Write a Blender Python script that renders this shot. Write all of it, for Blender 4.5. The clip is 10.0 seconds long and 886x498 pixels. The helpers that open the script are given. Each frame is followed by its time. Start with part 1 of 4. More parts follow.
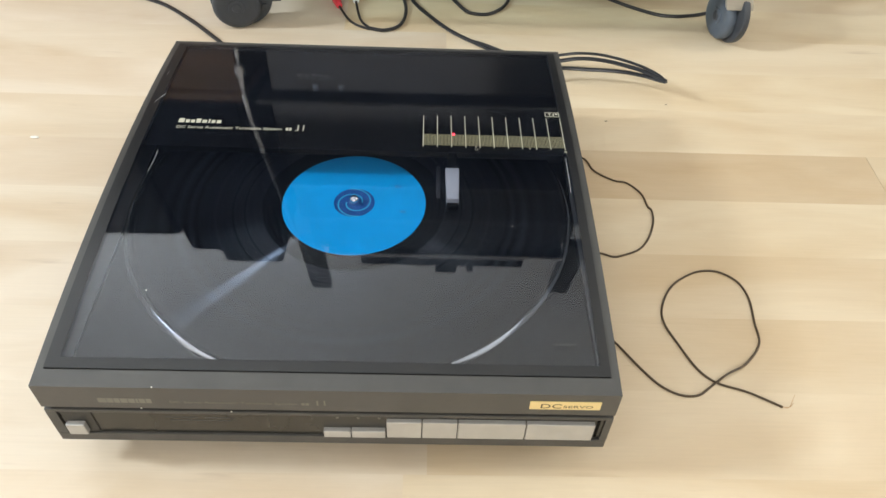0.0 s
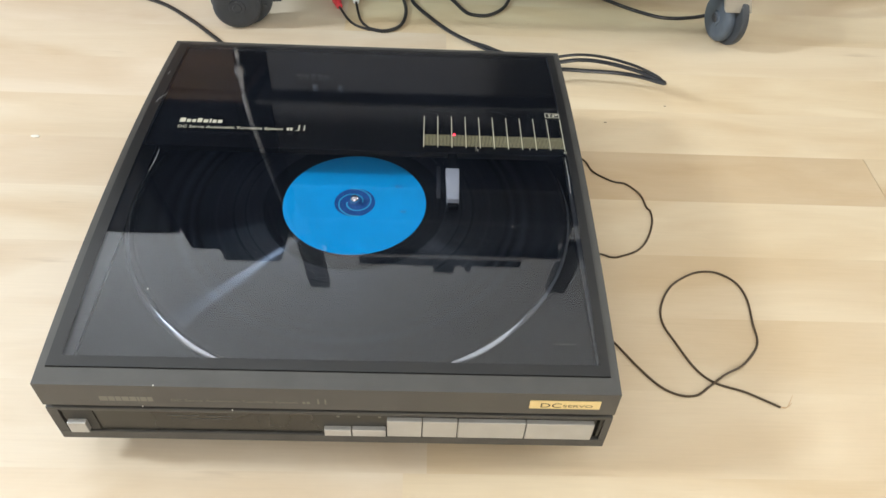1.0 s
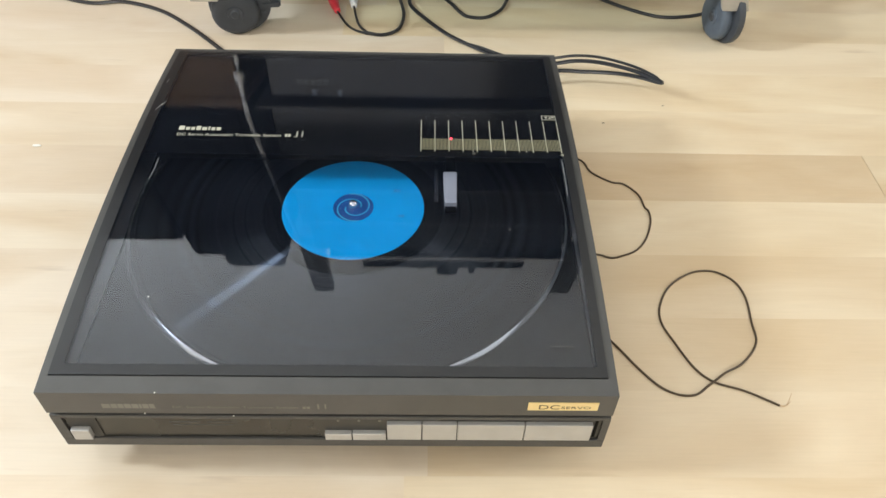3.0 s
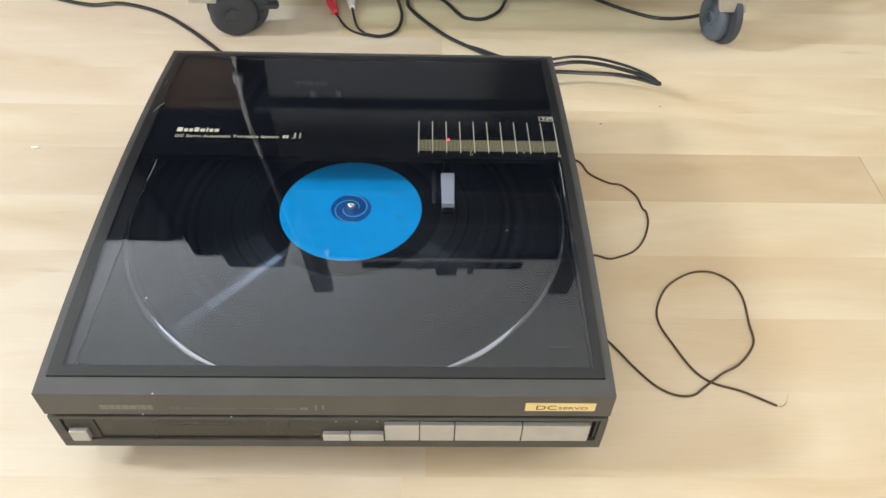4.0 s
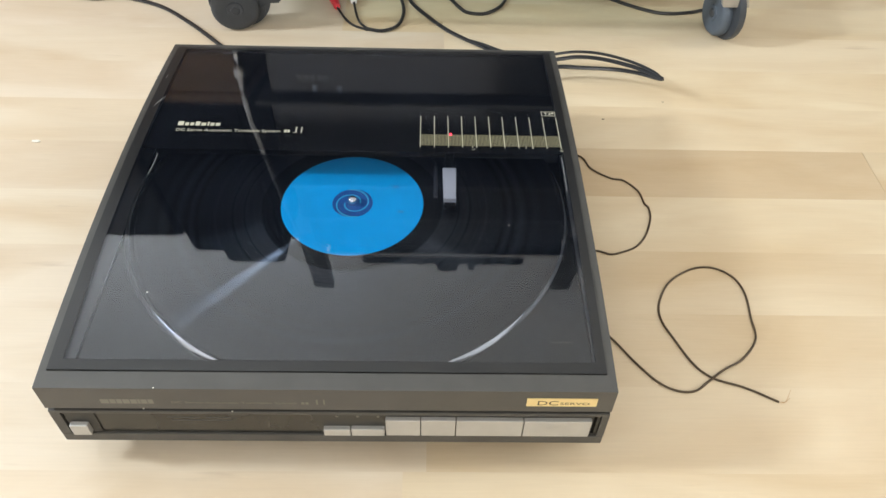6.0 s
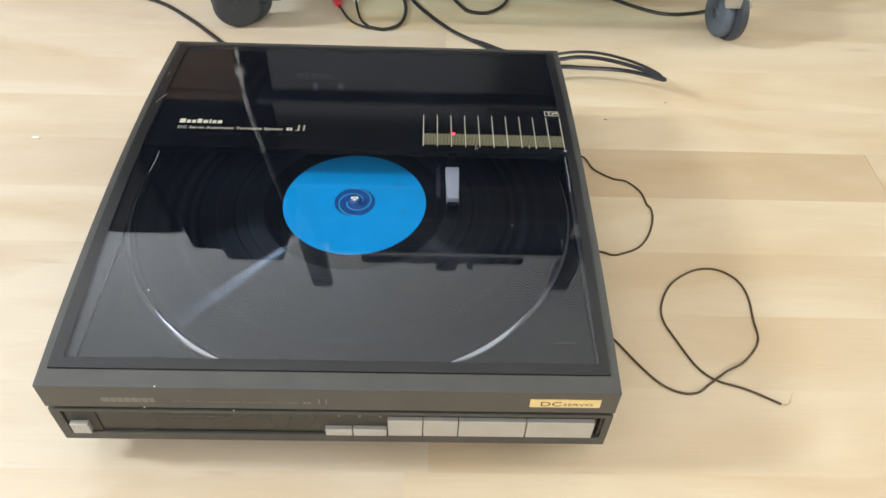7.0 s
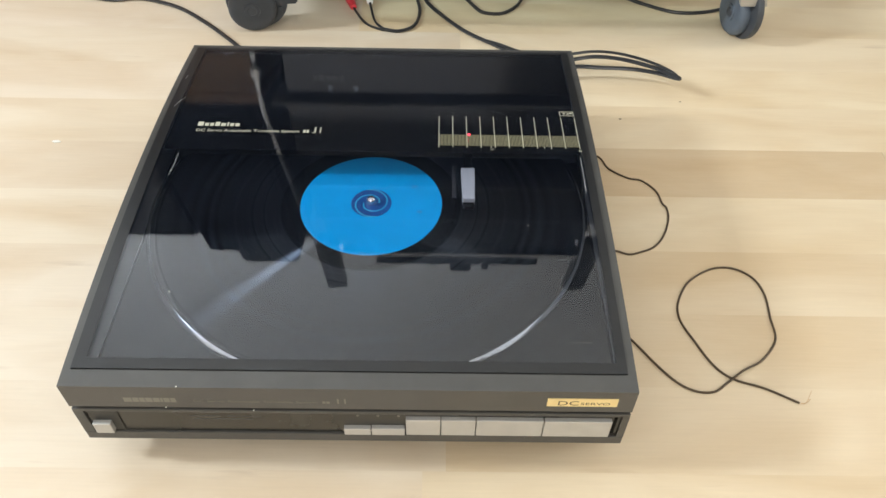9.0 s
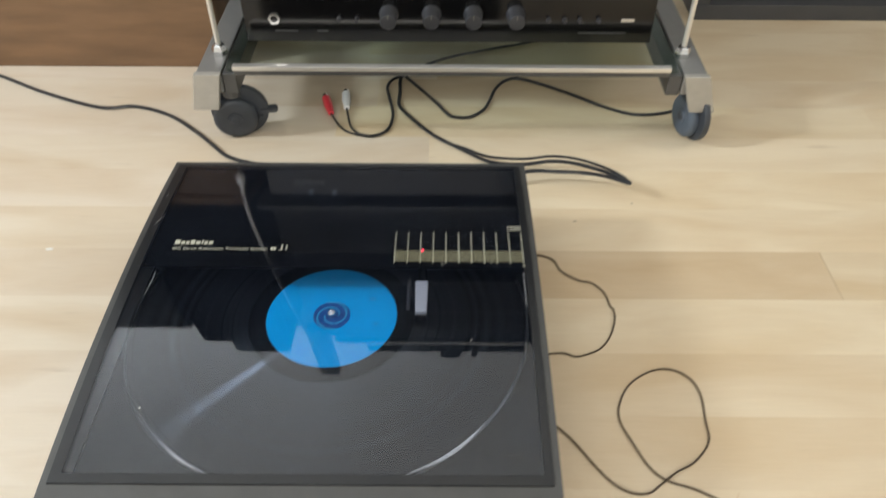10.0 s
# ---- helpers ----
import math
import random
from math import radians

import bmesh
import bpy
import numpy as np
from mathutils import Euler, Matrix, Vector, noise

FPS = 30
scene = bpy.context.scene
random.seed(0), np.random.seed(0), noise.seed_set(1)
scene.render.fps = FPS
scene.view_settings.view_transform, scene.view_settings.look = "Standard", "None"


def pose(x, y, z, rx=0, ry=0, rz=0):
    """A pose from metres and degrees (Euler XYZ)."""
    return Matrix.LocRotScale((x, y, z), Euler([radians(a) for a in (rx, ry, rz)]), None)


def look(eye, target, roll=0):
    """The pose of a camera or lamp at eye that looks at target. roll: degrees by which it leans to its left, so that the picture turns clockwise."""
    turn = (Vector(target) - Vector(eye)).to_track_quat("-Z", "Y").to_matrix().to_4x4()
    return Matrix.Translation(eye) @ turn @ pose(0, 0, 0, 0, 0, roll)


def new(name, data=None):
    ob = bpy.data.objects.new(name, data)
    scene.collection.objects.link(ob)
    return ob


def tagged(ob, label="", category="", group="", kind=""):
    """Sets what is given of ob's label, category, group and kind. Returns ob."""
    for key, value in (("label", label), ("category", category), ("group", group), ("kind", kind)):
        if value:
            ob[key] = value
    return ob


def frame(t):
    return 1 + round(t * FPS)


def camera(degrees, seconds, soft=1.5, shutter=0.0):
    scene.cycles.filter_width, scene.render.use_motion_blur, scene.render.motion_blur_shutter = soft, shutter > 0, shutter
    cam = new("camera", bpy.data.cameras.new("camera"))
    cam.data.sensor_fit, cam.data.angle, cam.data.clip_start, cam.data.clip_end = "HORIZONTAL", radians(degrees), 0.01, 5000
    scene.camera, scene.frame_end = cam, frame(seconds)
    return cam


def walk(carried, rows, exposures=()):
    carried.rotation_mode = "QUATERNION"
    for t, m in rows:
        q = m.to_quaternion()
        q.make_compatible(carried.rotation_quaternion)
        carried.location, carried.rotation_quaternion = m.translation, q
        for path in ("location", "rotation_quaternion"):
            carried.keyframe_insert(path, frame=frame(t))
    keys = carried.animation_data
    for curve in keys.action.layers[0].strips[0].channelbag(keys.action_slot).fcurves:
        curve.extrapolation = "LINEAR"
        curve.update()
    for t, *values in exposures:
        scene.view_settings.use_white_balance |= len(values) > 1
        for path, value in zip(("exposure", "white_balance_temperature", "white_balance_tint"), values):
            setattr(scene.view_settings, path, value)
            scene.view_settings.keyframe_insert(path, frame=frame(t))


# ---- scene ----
cam = camera(60.0, 10.0, 1.5, 0.4)
PATH = [
    (0, (0.205, -0.226, 0.432), (0.259, 1.14, -1.027), 2.9),
    (0.5, (0.204, -0.227, 0.433), (0.262, 1.139, -1.027), 3.2),
    (1, (0.203, -0.228, 0.433), (0.264, 1.14, -1.024), 3.3),
    (1.5, (0.203, -0.229, 0.435), (0.26, 1.14, -1.023), 2.9),
    (2, (0.206, -0.228, 0.434), (0.256, 1.139, -1.025), 2.3),
    (2.5, (0.207, -0.228, 0.436), (0.254, 1.139, -1.024), 2.1),
    (4, (0.209, -0.229, 0.438), (0.257, 1.141, -1.019), 2.0),
    (4.5, (0.207, -0.229, 0.438), (0.252, 1.14, -1.019), 2.2),
    (5, (0.207, -0.229, 0.437), (0.252, 1.136, -1.024), 2.1),
    (5.5, (0.209, -0.229, 0.437), (0.252, 1.134, -1.026), 1.9),
    (7, (0.205, -0.227, 0.435), (0.258, 1.134, -1.03), 2.7),
    (7.5, (0.203, -0.227, 0.435), (0.248, 1.134, -1.029), 2.4),
    (8, (0.205, -0.227, 0.435), (0.245, 1.134, -1.03), 2.0),
    (8.5, (0.205, -0.226, 0.435), (0.243, 1.133, -1.033), 1.7),
    (9, (0.203, -0.229, 0.437), (0.221, 1.133, -1.028), 1.3),
    (9.4, (0.205, -0.232, 0.445), (0.226, 1.16, -0.99), 1.3),
    (9.5, (0.209, -0.23, 0.451), (0.224, 1.17, -0.977), 0.8),
    (9.6, (0.208, -0.232, 0.454), (0.239, 1.191, -0.951), 1.7),
    (9.8, (0.222, -0.233, 0.47), (0.23, 1.221, -0.903), 0.6),
    (10, (0.243, -0.23, 0.502), (0.239, 1.227, -0.868), 0.2),
]
walk(cam, [(t, look(eye, target, roll)) for t, eye, target, roll in PATH], exposures=[(0.0, -0.02), (9.7, -0.02), (10.0, -0.26)])

# ---- world and large lights ----
world = bpy.data.worlds.new("world")
scene.world = world
world.use_nodes = True
wn = world.node_tree.nodes
sky = wn.new("ShaderNodeTexSky")
sky.sky_type, sky.sun_disc = "NISHITA", False
sky.sun_elevation, sky.sun_rotation = radians(38), radians(-60)
wn["Background"].inputs[1].default_value = 0.12
world.node_tree.links.new(sky.outputs[0], wn["Background"].inputs[0])


def window_light(name, m, w, h, watts, colour):
    d = bpy.data.lights.new(name, "AREA")
    d.shape, d.size, d.size_y, d.energy, d.color = "RECTANGLE", w, h, watts, colour
    ob = new(name, d)
    ob.matrix_world = m
    return ob


# daylight lamps just inside four unseen windows; the second and third are added fill
# lamp far smaller than its opening, to narrow the streak on the record
window_light("daylight_lamp", look((-1.63, 0.10, 1.28), (0.0, 0.10, 1.28)), 0.15, 0.36, 43, (0.84, 0.93, 1.0))
# added lamp that brightens the north wall mirrored in the lid
window_light("daylight_lamp", look((-1.63, 1.80, 1.5), (0.0, 1.80, 1.5)), 0.85, 1.3, 60, (0.86, 0.93, 1.0))
# added fill from the south, no such source known
window_light("daylight_lamp", look((-0.2, -2.32, 1.55), (-0.2, 0.0, 1.55)), 1.5, 1.2, 33, (1.0, 0.96, 0.90))
window_light("daylight_lamp", look((2.53, 0.40, 1.60), (0.0, 0.40, 1.60)), 0.68, 0.78, 17, (1.0, 0.96, 0.90))

# ---- materials ----


def shader(name, base, rough=0.5, metal=0.0, grain=0.0, scale=40.0, stretch=(1, 1, 1), bump=0.0, bump_scale=400.0,
           rough_var=0.0, coat=0.0, ior=1.5, aniso=0.0, spots=0.0):
    """A Principled material with grain at two scales, varied gloss and fine relief."""
    m = bpy.data.materials.new(name)
    m.use_nodes = True
    nt = m.node_tree
    n, link = nt.nodes, nt.links.new
    p = n["Principled BSDF"]
    p.inputs["Base Color"].default_value = (*base, 1)
    p.inputs["Roughness"].default_value = rough
    p.inputs["Metallic"].default_value = metal
    p.inputs["IOR"].default_value = ior
    p.inputs["Coat Weight"].default_value = coat
    p.inputs["Coat Roughness"].default_value = 0.08
    tc = n.new("ShaderNodeTexCoord")
    mp = n.new("ShaderNodeMapping")
    mp.inputs["Scale"].default_value = stretch
    link(tc.outputs["Object"], mp.inputs[0])
    if grain:
        big = n.new("ShaderNodeTexNoise")
        big.inputs["Scale"].default_value = scale
        big.inputs["Detail"].default_value = 6
        link(mp.outputs[0], big.inputs["Vector"])
        ramp = n.new("ShaderNodeMapRange")
        ramp.inputs[1].default_value, ramp.inputs[2].default_value = 0.3, 0.7
        ramp.inputs[3].default_value, ramp.inputs[4].default_value = 1 - grain, 1 + grain
        link(big.outputs[0], ramp.inputs[0])
        mix = n.new("ShaderNodeVectorMath")
        mix.operation = "SCALE"
        mix.inputs[0].default_value = base
        link(ramp.outputs[0], mix.inputs["Scale"])
        link(mix.outputs[0], p.inputs["Base Color"])
    if rough_var:
        rn = n.new("ShaderNodeTexNoise")
        rn.inputs["Scale"].default_value = scale * 0.6
        rn.inputs["Detail"].default_value = 5
        link(mp.outputs[0], rn.inputs["Vector"])
        rr = n.new("ShaderNodeMapRange")
        rr.inputs[1].default_value, rr.inputs[2].default_value = 0.35, 0.65
        rr.inputs[3].default_value, rr.inputs[4].default_value = max(rough - rough_var, 0.02), rough + rough_var
        link(rn.outputs[0], rr.inputs[0])
        link(rr.outputs[0], p.inputs["Roughness"])
    if bump:
        bn = n.new("ShaderNodeTexNoise")
        bn.inputs["Scale"].default_value = bump_scale
        bn.inputs["Detail"].default_value = 3
        link(mp.outputs[0], bn.inputs["Vector"])
        b = n.new("ShaderNodeBump")
        b.inputs["Strength"].default_value = bump
        b.inputs["Distance"].default_value = 0.0004
        link(bn.outputs[0], b.inputs["Height"])
        link(b.outputs[0], p.inputs["Normal"])
    if aniso:
        tg = n.new("ShaderNodeTangent")
        tg.direction_type, tg.axis = "RADIAL", "Z"
        link(tg.outputs[0], p.inputs["Tangent"])
        p.inputs["Anisotropic"].default_value = aniso
        p.inputs["Anisotropic Rotation"].default_value = 0.25
    return m


def plank_material():
    m = bpy.data.materials.new("birch_laminate")
    m.use_nodes = True
    nt = m.node_tree
    n, link = nt.nodes, nt.links.new
    p = n["Principled BSDF"]
    info = n.new("ShaderNodeObjectInfo")
    isl = n.new("ShaderNodeNewGeometry")
    tc = n.new("ShaderNodeTexCoord")
    # each board shifts the figure, so that no two repeat
    off = n.new("ShaderNodeVectorMath")
    off.operation = "MULTIPLY_ADD"
    off.inputs[1].default_value = (9.0, 7.0, 5.0)
    comb = n.new("ShaderNodeCombineXYZ")
    add = n.new("ShaderNodeMath")
    link(info.outputs["Random"], add.inputs[0])
    link(isl.outputs["Random Per Island"], add.inputs[1])
    link(add.outputs[0], comb.inputs[0])
    link(add.outputs[0], comb.inputs[1])
    link(comb.outputs[0], off.inputs[0])
    link(tc.outputs["Object"], off.inputs[2])
    mp = n.new("ShaderNodeMapping")
    mp.inputs["Scale"].default_value = (1.0, 3.5, 1.0)
    link(off.outputs[0], mp.inputs[0])
    fig = n.new("ShaderNodeTexNoise")
    fig.inputs["Scale"].default_value = 5.0
    fig.inputs["Detail"].default_value = 5
    fig.inputs["Distortion"].default_value = 0.6
    link(mp.outputs[0], fig.inputs["Vector"])
    mp2 = n.new("ShaderNodeMapping")
    mp2.inputs["Scale"].default_value = (1.0, 26.0, 1.0)
    link(off.outputs[0], mp2.inputs[0])
    fib = n.new("ShaderNodeTexNoise")
    fib.inputs["Scale"].default_value = 26.0
    fib.inputs["Detail"].default_value = 4
    link(mp2.outputs[0], fib.inputs["Vector"])
    ramp = n.new("ShaderNodeValToRGB")
    ramp.color_ramp.elements[0].position, ramp.color_ramp.elements[0].color = 0.3, (0.606, 0.468, 0.298, 1)
    ramp.color_ramp.elements[1].position, ramp.color_ramp.elements[1].color = 0.62, (0.695, 0.580, 0.412, 1)
    link(fig.outputs[0], ramp.inputs[0])
    r2 = n.new("ShaderNodeMapRange")
    r2.inputs[1].default_value, r2.inputs[2].default_value, r2.inputs[3].default_value, r2.inputs[4].default_value = 0.3, 0.7, 0.975, 1.02
    link(fib.outputs[0], r2.inputs[0])
    sc = n.new("ShaderNodeVectorMath")
    sc.operation = "SCALE"
    link(ramp.outputs[0], sc.inputs[0])
    link(r2.outputs[0], sc.inputs["Scale"])
    # mineral streaks: short, thin, brown
    mp3 = n.new("ShaderNodeMapping")
    mp3.inputs["Scale"].default_value = (4.0, 34.0, 1.0)
    mp3.inputs["Rotation"].default_value = (0, 0, 0.12)
    link(off.outputs[0], mp3.inputs[0])
    st = n.new("ShaderNodeTexNoise")
    st.inputs["Scale"].default_value = 3.0
    st.inputs["Detail"].default_value = 4
    link(mp3.outputs[0], st.inputs["Vector"])
    r3 = n.new("ShaderNodeMapRange")
    r3.inputs[1].default_value, r3.inputs[2].default_value, r3.inputs[3].default_value, r3.inputs[4].default_value = 0.67, 0.78, 0.0, 0.35
    link(st.outputs[0], r3.inputs[0])
    mx = n.new("ShaderNodeMix")
    mx.data_type = "RGBA"
    link(r3.outputs[0], mx.inputs[0])
    link(sc.outputs[0], mx.inputs[6])
    mx.inputs[7].default_value = (0.42, 0.31, 0.2, 1)
    tone = n.new("ShaderNodeVectorMath")
    tone.operation = "MULTIPLY"
    link(mx.outputs[2], tone.inputs[0])
    link(info.outputs["Color"], tone.inputs[1])
    link(tone.outputs[0], p.inputs["Base Color"])
    p.inputs["Roughness"].default_value = 0.34
    p.inputs["Specular IOR Level"].default_value = 0.5
    b = n.new("ShaderNodeBump")
    b.inputs["Strength"].default_value = 0.12
    b.inputs["Distance"].default_value = 0.0003
    link(fib.outputs[0], b.inputs["Height"])
    link(b.outputs[0], p.inputs["Normal"])
    return m


def pane_material(name, tint, rough=0.03, ior=1.49, haze=0.0):
    """A clear or smoked sheet: what lies under it shows tinted, with a mirror's gloss by Fresnel and a thin uneven dust
    film, blued to lift the dark tones.
    """
    m = bpy.data.materials.new(name)
    m.use_nodes = True
    nt = m.node_tree
    n, link = nt.nodes, nt.links.new
    n.remove(n["Principled BSDF"])
    tr = n.new("ShaderNodeBsdfTransparent")
    tr.inputs[0].default_value = (*tint, 1)
    gl = n.new("ShaderNodeBsdfGlossy")
    gl.inputs["Roughness"].default_value = rough
    # Schlick's curve from the facing angle, the same on both faces of the sheet
    lw = n.new("ShaderNodeLayerWeight")
    lw.inputs["Blend"].default_value = 0.5
    pw = n.new("ShaderNodeMath")
    pw.operation = "POWER"
    pw.inputs[1].default_value = 5.0
    link(lw.outputs["Facing"], pw.inputs[0])
    f0 = ((ior - 1) / (ior + 1)) ** 2
    fr = n.new("ShaderNodeMath")
    fr.operation = "MULTIPLY_ADD"
    fr.inputs[1].default_value, fr.inputs[2].default_value = 1 - f0, f0
    link(pw.outputs[0], fr.inputs[0])
    mx = n.new("ShaderNodeMixShader")
    link(fr.outputs[0], mx.inputs[0])
    link(tr.outputs[0], mx.inputs[1])
    link(gl.outputs[0], mx.inputs[2])
    last = mx
    if haze:
        tc = n.new("ShaderNodeTexCoord")
        no = n.new("ShaderNodeTexNoise")
        no.inputs["Scale"].default_value = 14.0
        no.inputs["Detail"].default_value = 8
        link(tc.outputs["Object"], no.inputs["Vector"])
        mr = n.new("ShaderNodeMapRange")
        mr.inputs[1].default_value, mr.inputs[2].default_value = 0.3, 0.7
        mr.inputs[3].default_value, mr.inputs[4].default_value = haze * 0.6, haze * 1.4
        link(no.outputs[0], mr.inputs[0])
        # film coloured blue to paint in the lid's cool haze and lift its blacks
        di = n.new("ShaderNodeBsdfDiffuse")
        di.inputs[0].default_value = (0.34, 0.46, 0.70, 1)
        last = n.new("ShaderNodeMixShader")
        link(mr.outputs[0], last.inputs[0])
        link(mx.outputs[0], last.inputs[1])
        link(di.outputs[0], last.inputs[2])
    link(last.outputs[0], n["Material Output"].inputs[0])
    return m


def groove_material(name, black, sheen, rough, aniso):
    """Pressed vinyl: black, with the long radial gloss of fine concentric grooves."""
    m = bpy.data.materials.new(name)
    m.use_nodes = True
    nt = m.node_tree
    n, link = nt.nodes, nt.links.new
    n.remove(n["Principled BSDF"])
    di = n.new("ShaderNodeBsdfDiffuse")
    di.inputs[0].default_value = (*black, 1)
    gl = n.new("ShaderNodeBsdfAnisotropic")
    gl.inputs["Color"].default_value = (*sheen, 1)
    gl.inputs["Roughness"].default_value = rough
    gl.inputs["Anisotropy"].default_value = aniso
    gl.inputs["Rotation"].default_value = 0.0
    tg = n.new("ShaderNodeTangent")
    tg.direction_type, tg.axis = "RADIAL", "Z"
    link(tg.outputs[0], gl.inputs["Tangent"])
    # tracks vary from ring to ring; the streak's dark run-out and outward fade are painted in too
    tc = n.new("ShaderNodeTexCoord")
    off = n.new("ShaderNodeVectorMath")
    off.operation = "MULTIPLY_ADD"
    off.inputs[1].default_value, off.inputs[2].default_value = (2, 2, 0), (-1, -1, 0)
    link(tc.outputs["Generated"], off.inputs[0])
    rad = n.new("ShaderNodeVectorMath")
    rad.operation = "LENGTH"
    link(off.outputs[0], rad.inputs[0])
    ring_sheen = n.new("ShaderNodeValToRGB")
    ring_sheen.color_ramp.interpolation = "LINEAR"
    stops = ((0.0, 0.22), (0.42, 0.24), (0.432, 1.0), (0.50, 0.95), (0.503, 0.35), (0.508, 0.9), (0.553, 0.85), (0.556, 0.3), (0.562, 0.75), (0.63, 0.62),
             (0.634, 1.0), (0.639, 0.6), (0.70, 0.50), (0.72, 0.22), (0.745, 0.6), (0.765, 0.18), (0.80, 0.62), (0.83, 0.14), (0.87, 0.32), (0.90, 0.1), (0.94, 0.2), (1.0, 0.06))
    for i, (x, v) in enumerate(stops):
        e = ring_sheen.color_ramp.elements[i] if i < 2 else ring_sheen.color_ramp.elements.new(x)
        e.position = x
        e.color = (v, v, v, 1)
    link(rad.outputs["Value"], ring_sheen.inputs[0])
    fine = n.new("ShaderNodeTexNoise")
    fine.noise_dimensions = "1D"
    fine.inputs["Scale"].default_value = 60.0
    link(rad.outputs["Value"], fine.inputs["W"])
    amp = n.new("ShaderNodeMapRange")
    amp.inputs[1].default_value, amp.inputs[2].default_value = 0.3, 0.7
    amp.inputs[3].default_value, amp.inputs[4].default_value = 0.93, 1.07
    link(fine.outputs[0], amp.inputs[0])
    tint = n.new("ShaderNodeVectorMath")
    tint.operation = "SCALE"
    tint.inputs[0].default_value = sheen
    mul = n.new("ShaderNodeMath")
    mul.operation = "MULTIPLY"
    link(ring_sheen.outputs[0], mul.inputs[0])
    link(amp.outputs[0], mul.inputs[1])
    link(mul.outputs[0], tint.inputs["Scale"])
    link(tint.outputs[0], gl.inputs["Color"])
    ad = n.new("ShaderNodeAddShader")
    link(di.outputs[0], ad.inputs[0])
    link(gl.outputs[0], ad.inputs[1])
    link(ad.outputs[0], n["Material Output"].inputs[0])
    return m


def glow(name, colour, strength):
    m = bpy.data.materials.new(name)
    m.use_nodes = True
    p = m.node_tree.nodes["Principled BSDF"]
    p.inputs["Base Color"].default_value = (*colour, 1)
    p.inputs["Emission Color"].default_value = (*colour, 1)
    p.inputs["Emission Strength"].default_value = strength
    return m


BIRCH = plank_material()
SUBFLOOR = shader("subfloor", (0.30, 0.21, 0.12), 0.8, grain=0.2, scale=8)
WALL = shader("white_wall_paint", (0.84, 0.84, 0.82), 0.85, grain=0.03, scale=3)
CEIL = shader("ceiling_paint", (0.80, 0.80, 0.79), 0.9, grain=0.02, scale=2)
CHARCOAL = shader("charcoal_plastic", (0.060, 0.0585, 0.056), 0.33, grain=0.08, scale=60, bump=0.25, bump_scale=2600, rough_var=0.05)
BASEGREY = shader("base_plastic", (0.055, 0.053, 0.050), 0.45, grain=0.08, scale=60, bump=0.25, bump_scale=2600, rough_var=0.05)
GLOSSBLACK = shader("gloss_black_panel", (0.024, 0.0225, 0.0185), 0.27, grain=0.1, scale=30, rough_var=0.06)
BORDER = shader("satin_black_border", (0.012, 0.0125, 0.014), 0.34, grain=0.1, scale=60, bump=0.05, bump_scale=900)
MASK = shader("printed_black_mask", (0.0022, 0.0022, 0.0028), 0.6, grain=0.1, scale=40, ior=1.12)
WELL = shader("switch_well_plastic", (0.014, 0.0135, 0.012), 0.4)
DECK = shader("black_deck", (0.003, 0.003, 0.0035), 0.6, grain=0.1, scale=40, ior=1.15)
SMOKED = pane_material("smoked_acrylic", (0.885, 0.90, 0.94), 0.0, 1.56, 0.005)
VINYL = groove_material("vinyl", (0.0025, 0.0025, 0.003), (0.054, 0.062, 0.070), 0.32, 0.90)
VINYLGAP = groove_material("vinyl_smooth_band", (0.003, 0.003, 0.0035), (0.06, 0.066, 0.072), 0.32, 0.89)
RIMGLOSS = shader("polished_platter_rim", (0.75, 0.75, 0.76), 0.16, 1.0, grain=0.03, scale=80)
LABELBLUE = shader("blue_label_paper", (0.0, 0.35, 0.74), 0.75, grain=0.05, scale=50, ior=1.12)
LABELDARK = shader("label_print_navy", (0.0, 0.07, 0.27), 0.5, grain=0.15, scale=120)
LABELMARK = shader("label_faint_print", (0.0, 0.24, 0.55), 0.5, grain=0.2, scale=300)
LABELCYAN = shader("label_print_cyan", (0.02, 0.38, 0.62), 0.5)
STEEL = shader("polished_steel", (0.75, 0.75, 0.76), 0.16, 1.0)
SILVERBTN = shader("silver_button_plastic", (0.46, 0.45, 0.43), 0.34, 0.35, grain=0.05, scale=80, bump=0.1, bump_scale=1800)
CARTGREY = shader("light_grey_cartridge", (0.44, 0.44, 0.45), 0.4, grain=0.04, scale=90)
INKIVORY = shader("ivory_print", (0.50, 0.48, 0.38), 0.5)
INKYELLOW = shader("yellowish_print", (0.20, 0.185, 0.115), 0.5)
INKBRIGHT = shader("white_print", (0.4, 0.4, 0.4), 0.5)
SPOTGLOW = glow("pale_spot_glow", (0.75, 0.85, 1.0), 0.3)
INKDIM = shader("dim_grey_print", (0.05, 0.05, 0.05), 0.5)
INKFAINT = shader("worn_grey_print", (0.17, 0.165, 0.14), 0.5)
GOLD = shader("gold_badge", (0.83, 0.66, 0.33), 0.34, 0.35, grain=0.06, scale=90)
GOLDINK = shader("badge_print_brown", (0.07, 0.05, 0.025), 0.5)
REDLED = glow("red_led", (1.0, 0.03, 0.06), 4.5)
RUBBER = shader("black_rubber_cable", (0.020, 0.020, 0.022), 0.38, grain=0.15, scale=120, rough_var=0.08)
GREYCABLE = shader("dark_grey_cable", (0.024, 0.025, 0.028), 0.28, grain=0.12, scale=120)
WIRE = shader("dark_brown_wire", (0.060, 0.038, 0.018), 0.5, grain=0.2, scale=300)
COPPER = shader("bare_copper_strands", (0.55, 0.36, 0.2), 0.4, 0.7)
REDPLUG = shader("red_plug_plastic", (0.72, 0.05, 0.07), 0.4, grain=0.05, scale=200)
